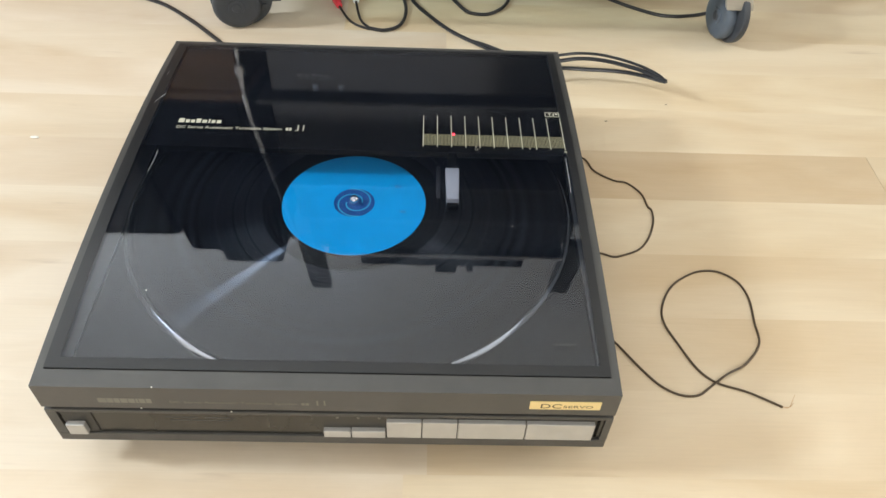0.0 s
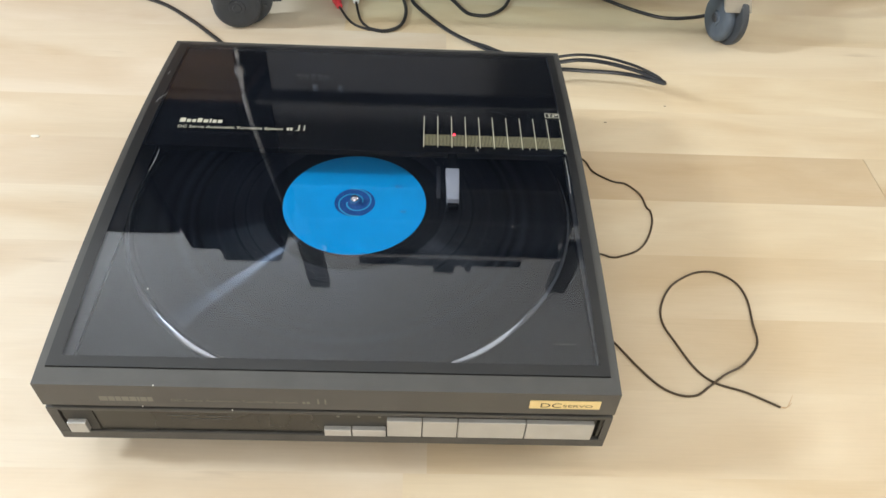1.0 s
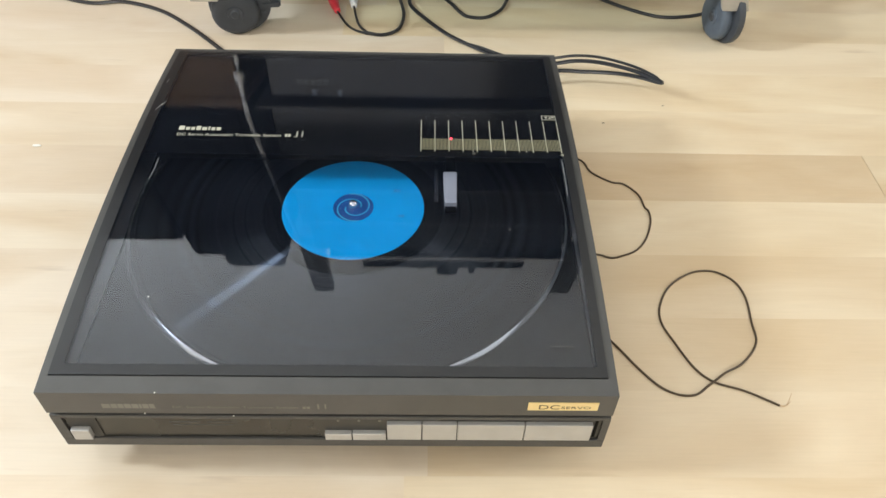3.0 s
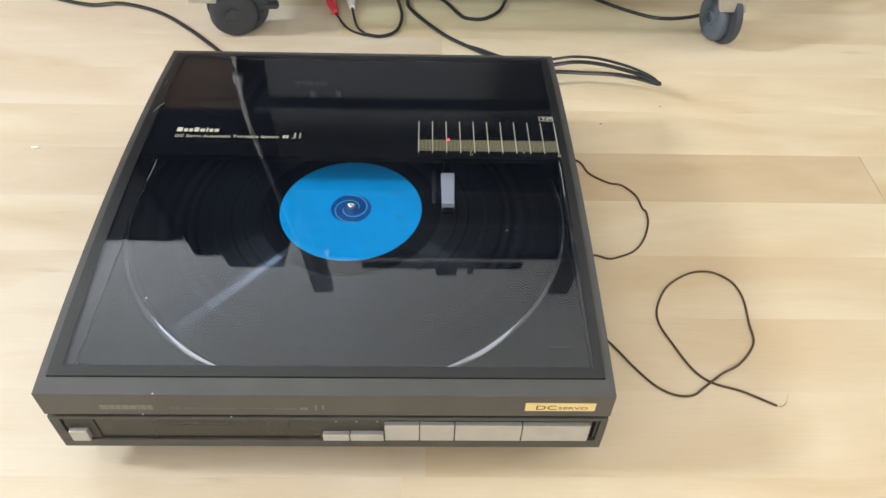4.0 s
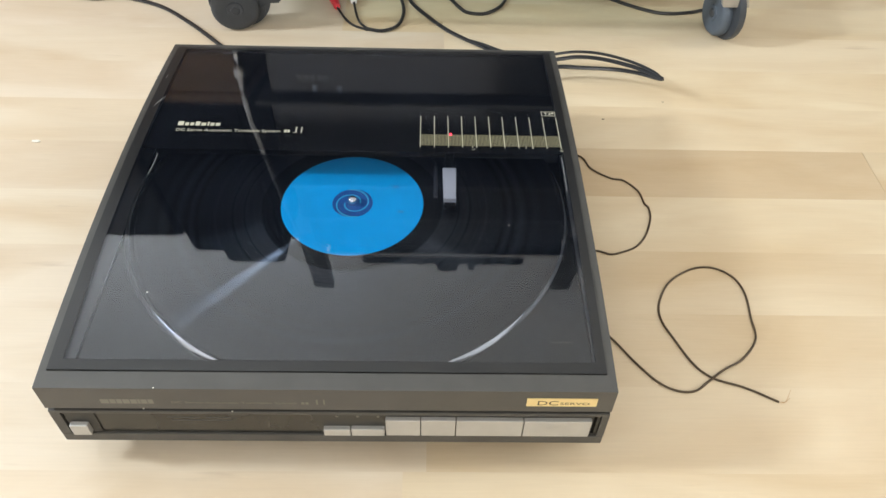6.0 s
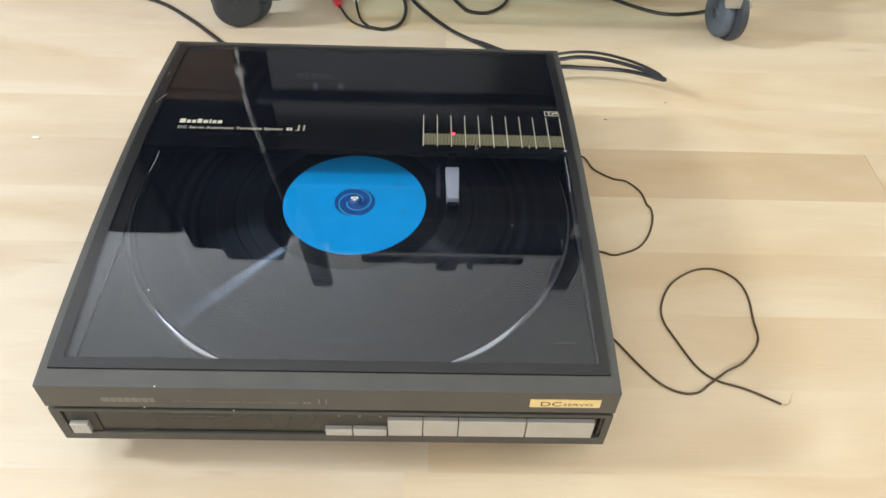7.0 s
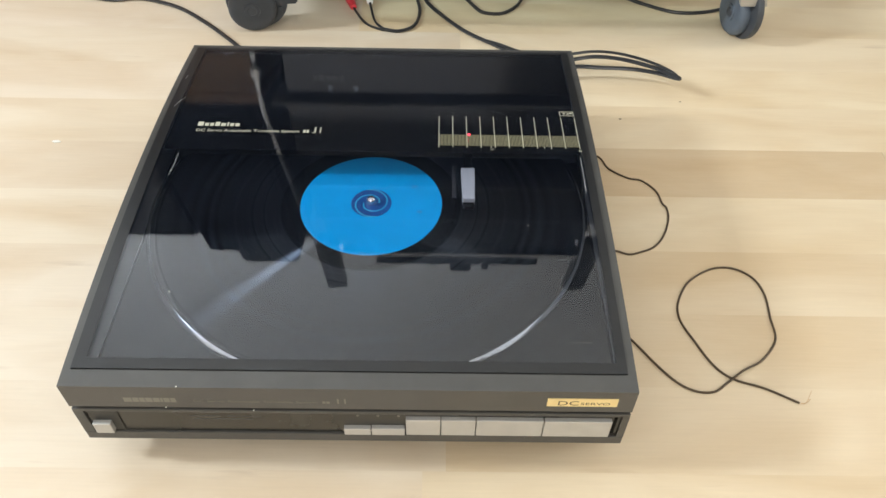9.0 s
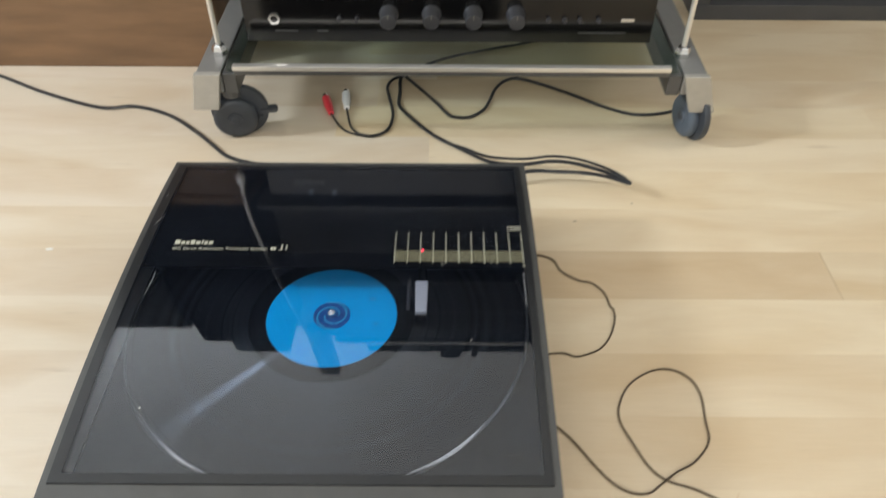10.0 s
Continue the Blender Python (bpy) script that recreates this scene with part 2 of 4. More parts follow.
WHITEPLUG = shader("white_plug_plastic", (0.78, 0.77, 0.78), 0.4, grain=0.04, scale=200)
CASTERGREY = shader("blue_black_caster_plastic", (0.040, 0.046, 0.056), 0.5, grain=0.1, scale=90, bump=0.2, bump_scale=900)
# slate wheel colour with the window's blue skylight painted in
CASTERSKYLIT = shader("skylit_caster_wheel", (0.085, 0.108, 0.140), 0.5, grain=0.1, scale=90, bump=0.2, bump_scale=900)
RACKGREY = shader("grey_painted_metal", (0.25, 0.245, 0.235), 0.42, 0.35, grain=0.05, scale=60, bump=0.1, bump_scale=900)
RACKDARK = shader("dark_rack_metal", (0.10, 0.10, 0.10), 0.4, 0.4, grain=0.06, scale=60)
RACKCAP = shader("satin_end_cap", (0.42, 0.40, 0.36), 0.38, 0.35, grain=0.05, scale=90)
RAIL = shader("brushed_aluminium", (0.78, 0.76, 0.72), 0.3, 0.8, grain=0.04, scale=50, stretch=(1, 20, 20))
GLASS = pane_material("green_tinted_glass", (0.84, 0.89, 0.85), 0.02, 1.55)
HIFI = shader("black_hifi_metal", (0.004, 0.004, 0.0045), 0.38, ior=1.25, grain=0.1, scale=60, bump=0.1, bump_scale=1500)
HIFIFRONT = shader("black_brushed_front", (0.004, 0.004, 0.0045), 0.12, grain=0.1, scale=60, stretch=(1, 12, 12), ior=1.5)
KNOBMAT = shader("dark_knob", (0.05, 0.05, 0.055), 0.35, 0.3)
BROWNWOOD = shader("brown_walnut_veneer", (0.190, 0.108, 0.056), 0.42, grain=0.22, scale=9, stretch=(1, 6, 6), bump=0.15, bump_scale=160, rough_var=0.06)
DARKSHELF = shader("dark_grey_melamine", (0.055, 0.055, 0.057), 0.5, grain=0.08, scale=30)
SPINES = [shader("box_spine", c, 0.45, grain=0.1, scale=60) for c in ((0.03, 0.03, 0.035), (0.06, 0.09, 0.16), (0.10, 0.10, 0.11), (0.02, 0.03, 0.06))]
DUST = shader("pale_chip", (0.8, 0.78, 0.72), 0.7)
FRAMEWHITE = shader("white_window_frame", (0.75, 0.75, 0.74), 0.4, grain=0.02, scale=10)
WINDOWGLASS = pane_material("window_glass", (0.96, 0.97, 0.97), 0.0, 1.45)

# ---- mesh helpers ----
ORIGIN = {}


def thing(name, x, y, z, label, category, group="", kind=""):
    ob = new(name)
    ob.empty_display_size = 0.05
    ob.location = (x, y, z)
    ORIGIN[ob.name] = Vector((x, y, z))
    return tagged(ob, label, category, group, kind)


def part(name, bm, material, parent=None, label="", smooth=False):
    """One mesh object, its vertices given in world metres, under a thing or a part."""
    me = bpy.data.meshes.new(name)
    o = ORIGIN[parent.name] if parent else Vector((0, 0, 0))
    if bm.verts and parent:
        bmesh.ops.translate(bm, verts=bm.verts, vec=-o)
    bm.normal_update()
    bm.to_mesh(me)
    bm.free()
    if smooth:
        me.polygons.foreach_set("use_smooth", [True] * len(me.polygons))
        me.set_sharp_from_angle(angle=radians(40))
    me.materials.append(material)
    ob = new(name, me)
    if parent:
        ob.parent = parent
        ORIGIN[ob.name] = o
    else:
        ORIGIN[ob.name] = Vector((0, 0, 0))
    return tagged(ob, label)


def box(x0, x1, y0, y1, z0, z1, bevel=0.0, bm=None, seg=2):
    bm = bm or bmesh.new()
    made = bmesh.ops.create_cube(bm, size=1.0, matrix=Matrix.LocRotScale(((x0 + x1) / 2, (y0 + y1) / 2, (z0 + z1) / 2), None, (x1 - x0, y1 - y0, z1 - z0)))
    if bevel:
        edges = {e for v in made["verts"] for e in v.link_edges}
        bmesh.ops.bevel(bm, geom=list(edges), offset=bevel, segments=seg, profile=0.6, affect="EDGES")
    return bm


def ring(x0, x1, y0, y1, i0, i1, j0, j1, z0, z1, bevel=0.0):
    """A flat frame with a rectangular opening through it, as one solid."""
    bm = bmesh.new()
    v = {}
    for z in (z0, z1):
        for k, (a, b, c, d) in enumerate(((x0, x1, y0, y1), (i0, i1, j0, j1))):
            v[z, k] = [bm.verts.new((p, q, z)) for p, q in ((a, c), (b, c), (b, d), (a, d))]
    for i in range(4):
        j = (i + 1) % 4
        for q in ((v[z1, 0][i], v[z1, 0][j], v[z1, 1][j], v[z1, 1][i]), (v[z0, 0][i], v[z0, 1][i], v[z0, 1][j], v[z0, 0][j]),
                  (v[z0, 0][i], v[z0, 0][j], v[z1, 0][j], v[z1, 0][i]), (v[z0, 1][i], v[z1, 1][i], v[z1, 1][j], v[z0, 1][j])):
            bm.faces.new(q)
    if bevel:
        sharp = [e for e in bm.edges if e.calc_face_angle(0) > 0.5 and max(v.co.z for v in e.verts) > z1 - 1e-6]
        bmesh.ops.bevel(bm, geom=sharp, offset=bevel, segments=2, profile=0.6, affect="EDGES")
    bmesh.ops.recalc_face_normals(bm, faces=bm.faces)
    return bm


def lathe(profile, centre, segments=48, axis="Z", bm=None):
    """A turned solid from (radius, height) pairs."""
    bm = bm or bmesh.new()
    turn = {"Z": Matrix.Identity(3), "Y": Matrix.Rotation(radians(90), 3, "X"), "X": Matrix.Rotation(radians(90), 3, "Y")}[axis] if isinstance(axis, str) else axis
    rings = []
    for r, h in profile:
        if r < 1e-6:
            rings.append([bm.verts.new(turn @ Vector((0, 0, h)) + Vector(centre))])
        else:
            rings.append([bm.verts.new(turn @ Vector((r * math.cos(a), r * math.sin(a), h)) + Vector(centre))
                          for a in (2 * math.pi * i / segments for i in range(segments))])
    for a, b in zip(rings, rings[1:]):
        for i in range(segments):
            j = (i + 1) % segments
            if len(a) == 1:
                bm.faces.new((a[0], b[i], b[j]))
            elif len(b) == 1:
                bm.faces.new((a[i], a[j], b[0]))
            else:
                bm.faces.new((a[i], a[j], b[j], b[i]))
    bmesh.ops.recalc_face_normals(bm, faces=bm.faces)
    return bm


def smooth_line(points, steps=6):
    """A Catmull-Rom line through the points."""
    p = [Vector(q) for q in points]
    p = [2 * p[0] - p[1]] + p + [2 * p[-1] - p[-2]]
    out = []
    for a, b, c, d in zip(p, p[1:], p[2:], p[3:]):
        for k in range(steps):
            t = k / steps
            out.append(0.5 * (2 * b + (c - a) * t + (2 * a - 5 * b + 4 * c - d) * t * t + (3 * b - a - 3 * c + d) * t ** 3))
    return out + [p[-2]]


def tube(points, r, sides=8, steps=6, bm=None, flat=1.0):
    bm = bm or bmesh.new()
    line = smooth_line(points, steps) if steps > 1 else [Vector(q) for q in points]
    rings = []
    for i, q in enumerate(line):
        d = (line[min(i + 1, len(line) - 1)] - line[max(i - 1, 0)]).normalized()
        side = d.cross(Vector((0, 0, 1)))
        side = side.normalized() if side.length > 1e-4 else Vector((1, 0, 0))
        up = side.cross(d)
        rings.append([bm.verts.new(q + r * (math.cos(a) * side + flat * math.sin(a) * up)) for a in (2 * math.pi * k / sides for k in range(sides))])
    for a, b in zip(rings, rings[1:]):
        for i in range(sides):
            j = (i + 1) % sides
            bm.faces.new((a[i], a[j], b[j], b[i]))
    bm.faces.new(rings[0])
    bm.faces.new(rings[-1])
    bmesh.ops.recalc_face_normals(bm, faces=bm.faces)
    return bm


def lettering(name, text, size, m, material, parent, label="", width=None, depth=0.00005):
    """Raised print in the built-in font; m lays it, width stretches it to its true length."""
    cu = bpy.data.curves.new(name, "FONT")
    cu.body, cu.size, cu.extrude, cu.resolution_u = text, size, depth, 3
    tmp = bpy.data.objects.new(name, cu)
    me = bpy.data.meshes.new_from_object(tmp)
    bm = bmesh.new()
    bm.from_mesh(me)
    if width:
        xs = [v.co.x for v in bm.verts]
        k = width / (max(xs) - min(xs))
        bmesh.ops.scale(bm, vec=(k, 1, 1), verts=bm.verts)
    bmesh.ops.transform(bm, matrix=m, verts=bm.verts)
    bpy.data.objects.remove(tmp)
    bpy.data.curves.remove(cu)
    bpy.data.meshes.remove(me)
    return part(name, bm, material, parent, label)


# ---- the room ----
FX0, FX1, FY0, FY1 = -1.7, 2.6, -2.4, 2.4
floor = tagged(part("floor", box(FX0, FX1, FY0, FY1, -0.06, -0.009), SUBFLOOR), "pale birch strip floor with faint board joints", "floor", kind="structure")
ceiling = tagged(part("ceiling", box(FX0 - 0.15, FX1 + 0.15, FY0 - 0.15, FY1 + 0.15, 2.45, 2.57), CEIL), "plain white painted ceiling", "ceiling", kind="structure")


def wall_with_opening(name, axis, at, a0, a1, openings, label):
    """A wall 0.15 thick, outwards from 'at', in upright and cross pieces round its openings."""
    bm = bmesh.new()
    t0, t1 = (at - 0.15, at) if at < 0 else (at, at + 0.15)

    def piece(u0, u1, z0, z1):
        box(t0, t1, u0, u1, z0, z1, bm=bm) if axis == "x" else box(u0, u1, t0, t1, z0, z1, bm=bm)
    u = a0
    for o0, o1, z0, z1 in openings:
        piece(u, o0, -0.06, 2.45)
        piece(o0, o1, -0.06, z0)
        piece(o0, o1, z1, 2.45)
        u = o1
    piece(u, a1, -0.06, 2.45)
    return tagged(part(name, bm, WALL), label, "wall", kind="structure")


wall_with_opening("wall_west", "x", FX0, FY0, FY1, [(-0.20, 0.40, 0.83, 1.73), (1.36, 2.24, 0.83, 2.17)], "white painted wall with two unseen windows")
wall_with_opening("wall_south", "y", FY0, FX0, FX1, [(-0.95, 0.55, 0.95, 2.15)], "white painted wall with an unseen window")
wall_with_opening("wall_east", "x", FX1, FY0, FY1, [(0.0, 0.80, 1.15, 2.05)], "white painted wall with an unseen window")
wall_with_opening("wall_north", "y", FY1, FX0, FX1, [], "plain white painted wall")


def window_in(name, axis, at, u0, u1, z0, z1):
    w = thing(name, at if axis == "x" else (u0 + u1) / 2, (u0 + u1) / 2 if axis == "x" else at, z0, "unseen white framed window with clear panes", "window", kind="structure")

    def bar(nm, a0, a1, b0, b1, mat, d0=-0.03, d1=0.03):
        return part(nm, box(at + d0, at + d1, a0, a1, b0, b1, 0.003) if axis == "x" else box(a0, a1, at + d0, at + d1, b0, b1, 0.003), mat, w)
    bar("window_frame", u0, u0 + 0.06, z0, z1, FRAMEWHITE)
    bar("window_frame", u1 - 0.06, u1, z0, z1, FRAMEWHITE)
    bar("window_frame", u0 + 0.06, u1 - 0.06, z0, z0 + 0.06, FRAMEWHITE)
    bar("window_frame", u0 + 0.06, u1 - 0.06, z1 - 0.06, z1, FRAMEWHITE)
    mid = (u0 + u1) / 2
    bar("mullion", mid - 0.03, mid + 0.03, z0 + 0.06, z1 - 0.06, FRAMEWHITE)
    for a, b in ((u0 + 0.06, mid - 0.03), (mid + 0.03, u1 - 0.06)):
        bar("pane", a, b, z0 + 0.06, z1 - 0.06, WINDOWGLASS, -0.004, 0.004).visible_shadow = False
    return w


window_in("window_1", "x", FX0 - 0.08, -0.20, 0.40, 0.83, 1.73)
# second west opening is unseen, added with its lamp to brighten the north wall
window_in("fill_window_3", "x", FX0 - 0.08, 1.36, 2.24, 0.83, 2.17)
window_in("window_4", "x", FX1 + 0.08, 0.0, 0.80, 1.15, 2.05)
# south opening is unseen, added with its lamp as fill
window_in("fill_window_2", "y", FY0 - 0.08, -0.95, 0.55, 0.95, 2.15)

# ---- the turntable ----
L, W, D = -0.0028, 0.3155, 0.336
TX, TY = 0.157, 0.163


def crown(y):
    """How far the lid's arched top rises over a flat one, y metres from its front edge."""
    return 0.0100 - 0.346 * (y - 0.17) ** 2


def arched(bm, cuts=0, foot=None):
    """Bends a flat part of the lid to its arch; with a foot height the part's bottom stays flat there."""
    for k in range(1, cuts):
        bmesh.ops.bisect_plane(bm, geom=bm.verts[:] + bm.edges[:] + bm.faces[:], plane_co=(0, D * k / cuts, 0), plane_no=(0, 1, 0))
    for v in bm.verts:
        if foot is None or v.co.z > foot + 0.001:
            v.co.z += crown(v.co.y)
    return bm


def make_turntable():
    t = thing("turntable", W / 2, D / 2, 0.0, "charcoal linear-tracking record player with closed smoked lid, on the floor", "turntable")
    # lower body, with a recessed black control strip along its front
    body = bmesh.new()
    box(L + 0.001, W - 0.001, 0.0075, D, 0.0210, 0.0535, 0.0012, body)
    part("base_body", body, BASEGREY, t)
    frame_bm = bmesh.new()
    box(L, W, 0.0, 0.0073, 0.0206, 0.0286, 0.0007, frame_bm)
    box(L, W, 0.0, 0.0073, 0.0508, 0.0538, 0.0007, frame_bm)
    box(L, 0.0030, 0.0002, 0.0073, 0.0282, 0.0508, 0.0, frame_bm)
    box(W - 0.0042, W, 0.0002, 0.0073, 0.0282, 0.0508, 0.0, frame_bm)
    front = part("front_frame", frame_bm, BASEGREY, t)
    panel = part("control_panel", box(0.0032, W - 0.0044, 0.0016, 0.0073, 0.0284, 0.0506), GLOSSBLACK, t, "glossy black control strip")
    part("panel_slot", box(0.3075, 0.3092, 0.0011, 0.00155, 0.031, 0.048), DECK, panel)
    # power switch in its own well
    part("switch_well", box(0.0042, 0.0215, 0.0009, 0.00155, 0.0292, 0.0496, 0.0002), WELL, panel)
    part("power_switch", box(0.0055, 0.0160, -0.0022, 0.0045, 0.0305, 0.0405, 0.0007), SILVERBTN, t, "grey square power switch")
    for x0, x1, z0, z1, nm in ((0.1505, 0.1660, 0.0298, 0.0364, "small_button"), (0.1666, 0.1860, 0.0298, 0.0368, "small_button"),
                               (0.1868, 0.2068, 0.0304, 0.0470, "wide_button"), (0.2073, 0.2272, 0.0304, 0.0470, "wide_button"),
                               (0.2277, 0.2664, 0.0304, 0.0470, "wide_button"), (0.2669, 0.3060, 0.0304, 0.0470, "wide_button")):
        part(nm, box(x0, x1, -0.0012, 0.004, z0, z1, 0.0005), SILVERBTN, t, "silver-grey push button")
    for x in (0.159, 0.1708, 0.1826):
        part("indicator", lathe([(0, -0.0006), (0.0008, -0.0004), (0.0009, 0)], (x, 0.00155, 0.0475), 12, Matrix.Rotation(radians(-90), 3, "X")), INKFAINT, panel)
    for x0, x1, z in ((0.062, 0.080, 0.0450), (0.084, 0.101, 0.0450), (0.064, 0.098, 0.0420)):
        part("print_bar", box(x0, x1, 0.00148, 0.00156, z - 0.0004, z + 0.0004), INKDIM, panel)
    # four feet
    for x, y in ((0.05, 0.05), (W - 0.05, 0.05), (0.05, D - 0.05), (W - 0.05, D - 0.05)):
        part("foot", lathe([(0, 0.0), (0.017, 0.0), (0.018, 0.002), (0.018, 0.0212), (0, 0.0212)], (x, y, 0.0), 24), RUBBER, t, "round black rubber foot")
    part("deck", box(0.0042, W - 0.0062, 0.0087, 0.325, 0.0536, 0.0552), DECK, t)
    part("platter", lathe([(0, 0.0553), (0.1480, 0.0553), (0.1486, 0.0558), (0.1486, 0.0604), (0, 0.0604)], (TX, TY, 0), 128), DECK, t, "black platter", True)
    part("platter_rim", lathe([(0.1489, 0.0556), (0.1489, 0.0614), (0.1493, 0.0617), (0.1519, 0.0600), (0.1522, 0.0595), (0.1522, 0.0556), (0.1489, 0.0556)], (TX - 0.0018, TY, 0), 160), RIMGLOSS, t, "polished metal platter rim", True)
    # lid: frame of four walls with an arched top border, hollow below
    lid = arched(ring(L, W, 0.0, D, 0.0018, W - 0.0048, 0.0104, 0.3300, 0.0716, 0.077, 0.0011), 24)
    part("lid_skirt", arched(ring(L, W, 0.0, D, 0.0032, W - 0.0052, 0.0080, 0.3285, 0.0566, 0.0716), 24, 0.0566), CHARCOAL, t)
    lid_ob = part("lid", lid, CHARCOAL, t, "charcoal plastic lid frame")
    # inset black filler paints in the shaded gap between lid and base
    seam = bmesh.new()
    box(0.0, W - 0.0025, 0.0025, 0.0085, 0.0538, 0.0566, 0, seam)
    box(0.0, 0.0040, 0.0087, D - 0.003, 0.0538, 0.0566, 0, seam)
    box(W - 0.0060, W - 0.0025, 0.0087, D - 0.003, 0.0538, 0.0566, 0, seam)
    part("seam_gap_filler", seam, MASK, t)
    # printed mask under the pane: full black at the back, a narrow border round the window
    part("mask", arched(box(0.0094, W - 0.0107, 0.1915, 0.3260, 0.0749, 0.0755), 24), MASK, lid_ob)
    part("border_strip", arched(ring(0.0020, W - 0.0050, 0.0106, 0.3298, 0.0092, W - 0.0105, 0.0172, 0.3262, 0.0746, 0.0780, 0.0004), 32), BORDER, lid_ob, "satin black border strip")
    part("window_pane", arched(box(0.0093, W - 0.0106, 0.0173, 0.3261, 0.0758, 0.0780), 64), SMOKED, lid_ob, "smoked acrylic lid window", True)
    # housing of the arm, under the black part
    part("arm_housing", arched(box(0.008, W - 0.008, 0.214, 0.322, 0.0575, 0.0735, 0.001), 12, 0.0585), DECK, t)
    # print on the lid, laid on its arch
    Z = 0.07805

    def printed(name, x0, x1, y0, y1, ink=INKIVORY, lift=0.0001):
        return part(name, arched(box(x0, x1, y0, y1, Z, Z + lift)), ink, lid_ob)

    def printed_text(name, text, size, x, y, width=None, label=""):
        ob = lettering(name, text, size, pose(x, y, Z + 0.00005), INKIVORY, lid_ob, label, width)
        for v in ob.data.vertices:
            v.co.z += crown(v.co.y + ORIGIN[ob.name].y)
        return ob
    for x0, x1, h in ((0.0286, 0.0331, 0.0060), (0.0336, 0.0369, 0.0043), (0.0374, 0.0405, 0.0043), (0.0410, 0.0448, 0.0060),
                      (0.0453, 0.0492, 0.0043), (0.0497, 0.0514, 0.0058), (0.0519, 0.0551, 0.0043), (0.0556, 0.0592, 0.0043)):
        printed("emblem_bar", x0 + 0.0002, x1 - 0.0003, 0.2152, 0.2152 + h * 0.8)
    printed_text("lid_print", "DC Servo Automatic Turntable System", 0.0042, 0.0286, 0.2086, 0.0742, "fine ivory lettering")
    for x0, x1, y1 in ((0.1060, 0.1078, 0.2118), (0.1084, 0.1100, 0.2118), (0.1140, 0.1150, 0.2152), (0.1179, 0.1187, 0.2152)):
        printed("emblem_bar", x0, x1, 0.2086, y1)
    printed("emblem_bar", 0.1126, 0.1138, 0.2082, 0.2088)
    # the arm-position scale
    for i in range(11):
        x = 0.2040 + i * 0.01003
        printed("scale_line", x - 0.00025, x + 0.00025, 0.1940, 0.2314)
    hatch = bmesh.new()
    for i in range(100):
        x = 0.2045 + i * 0.000998
        box(x, x + 0.00052, 0.1962, 0.2089, Z - 0.00002, Z + 0.00007, bm=hatch)
    tagged(part("scale_hatching", arched(hatch), INKYELLOW, lid_ob, "fine yellowish scale hatching"), kind="stuff")
    for x in (0.2412, 0.2792, 0.2840):
        printed("scale_tick", x - 0.0002, x + 0.0002, 0.1938, 0.1962)
    printed_text("scale_number", "17", 0.0026, 0.2402, 0.1912)
    printed_text("scale_number", "30", 0.0026, 0.3030, 0.1912)
    for x0, x1, y0, y1 in ((0.2939, 0.3044, 0.2388, 0.2393), (0.2939, 0.3044, 0.2338, 0.2343), (0.2939, 0.2944, 0.2343, 0.2388), (0.3039, 0.3044, 0.2343, 0.2388),
                           (0.2962, 0.2984, 0.2372, 0.2380), (0.2970, 0.2976, 0.2350, 0.2372), (0.2990, 0.3008, 0.2358, 0.2366), (0.3001, 0.3007, 0.2350, 0.2380), (0.3014, 0.3033, 0.2364, 0.2380)):
        printed("emblem_bar", x0, x1, y0, y1)
    part("arm_lamp", arched(box(0.2250, 0.2264, 0.2080, 0.2100, 0.0781, 0.0784)), REDLED, lid_ob, "small glowing red arm lamp")
    # worn print on the lid's front edge
    y = -0.00008
    for x0, x1 in ((0.0300, 0.0345), (0.0350, 0.0383), (0.0388, 0.0418), (0.0423, 0.0460), (0.0465, 0.0500), (0.0505, 0.0518), (0.0523, 0.0556), (0.0561, 0.0590)):
        part("emblem_bar", box(x0, x1, y, 0.0, 0.0620, 0.0664), INKFAINT, lid_ob)
    lettering("front_print", "DC Servo Automatic Turntable System", 0.0032, pose(0.0685, y, 0.0626, 90), INKFAINT, lid_ob, "worn grey lettering", 0.0690, 0.00003)
    for x0, x1, z1 in ((0.1405, 0.1422, 0.0646), (0.1428, 0.1446, 0.0646), (0.1488, 0.1498, 0.0672), (0.1528, 0.1537, 0.0672)):
        part("emblem_bar", box(x0, x1, y, 0.0, 0.0622, z1), INKFAINT, lid_ob)
    badge = part("badge", box(0.2660, 0.3055, -0.0007, 0.0002, 0.0630, 0.0705, 0.0003), GOLD, lid_ob, "gold foil badge")
    lettering("badge_print", "DC", 0.0062, pose(0.2715, -0.00075, 0.0645, 90), GOLDINK, lid_ob, "", 0.0115, 0.00003)
    lettering("badge_print", "SERVO", 0.0034, pose(0.2845, -0.00075, 0.0650, 90), GOLDINK, lid_ob, "", 0.0165, 0.00003)
    # wear: dust specks, scratches and a faint line of print by the window's corner; two painted glints besides
    for x, y, z in ((0.052, -0.0004, 0.0572), (0.101, -0.0004, 0.0552), (0.062, 0.0006, 0.0770), (0.045, 0.0620, 0.0840), (0.262, 0.118, 0.0871)):
        sp = bmesh.new()
        bmesh.ops.create_icosphere(sp, subdivisions=1, radius=0.00045, matrix=Matrix.Translation((x, y, z)) @ Matrix.Diagonal((1.2, 1, 0.6, 1)))
        part("dust_speck", sp, DUST, lid_ob)
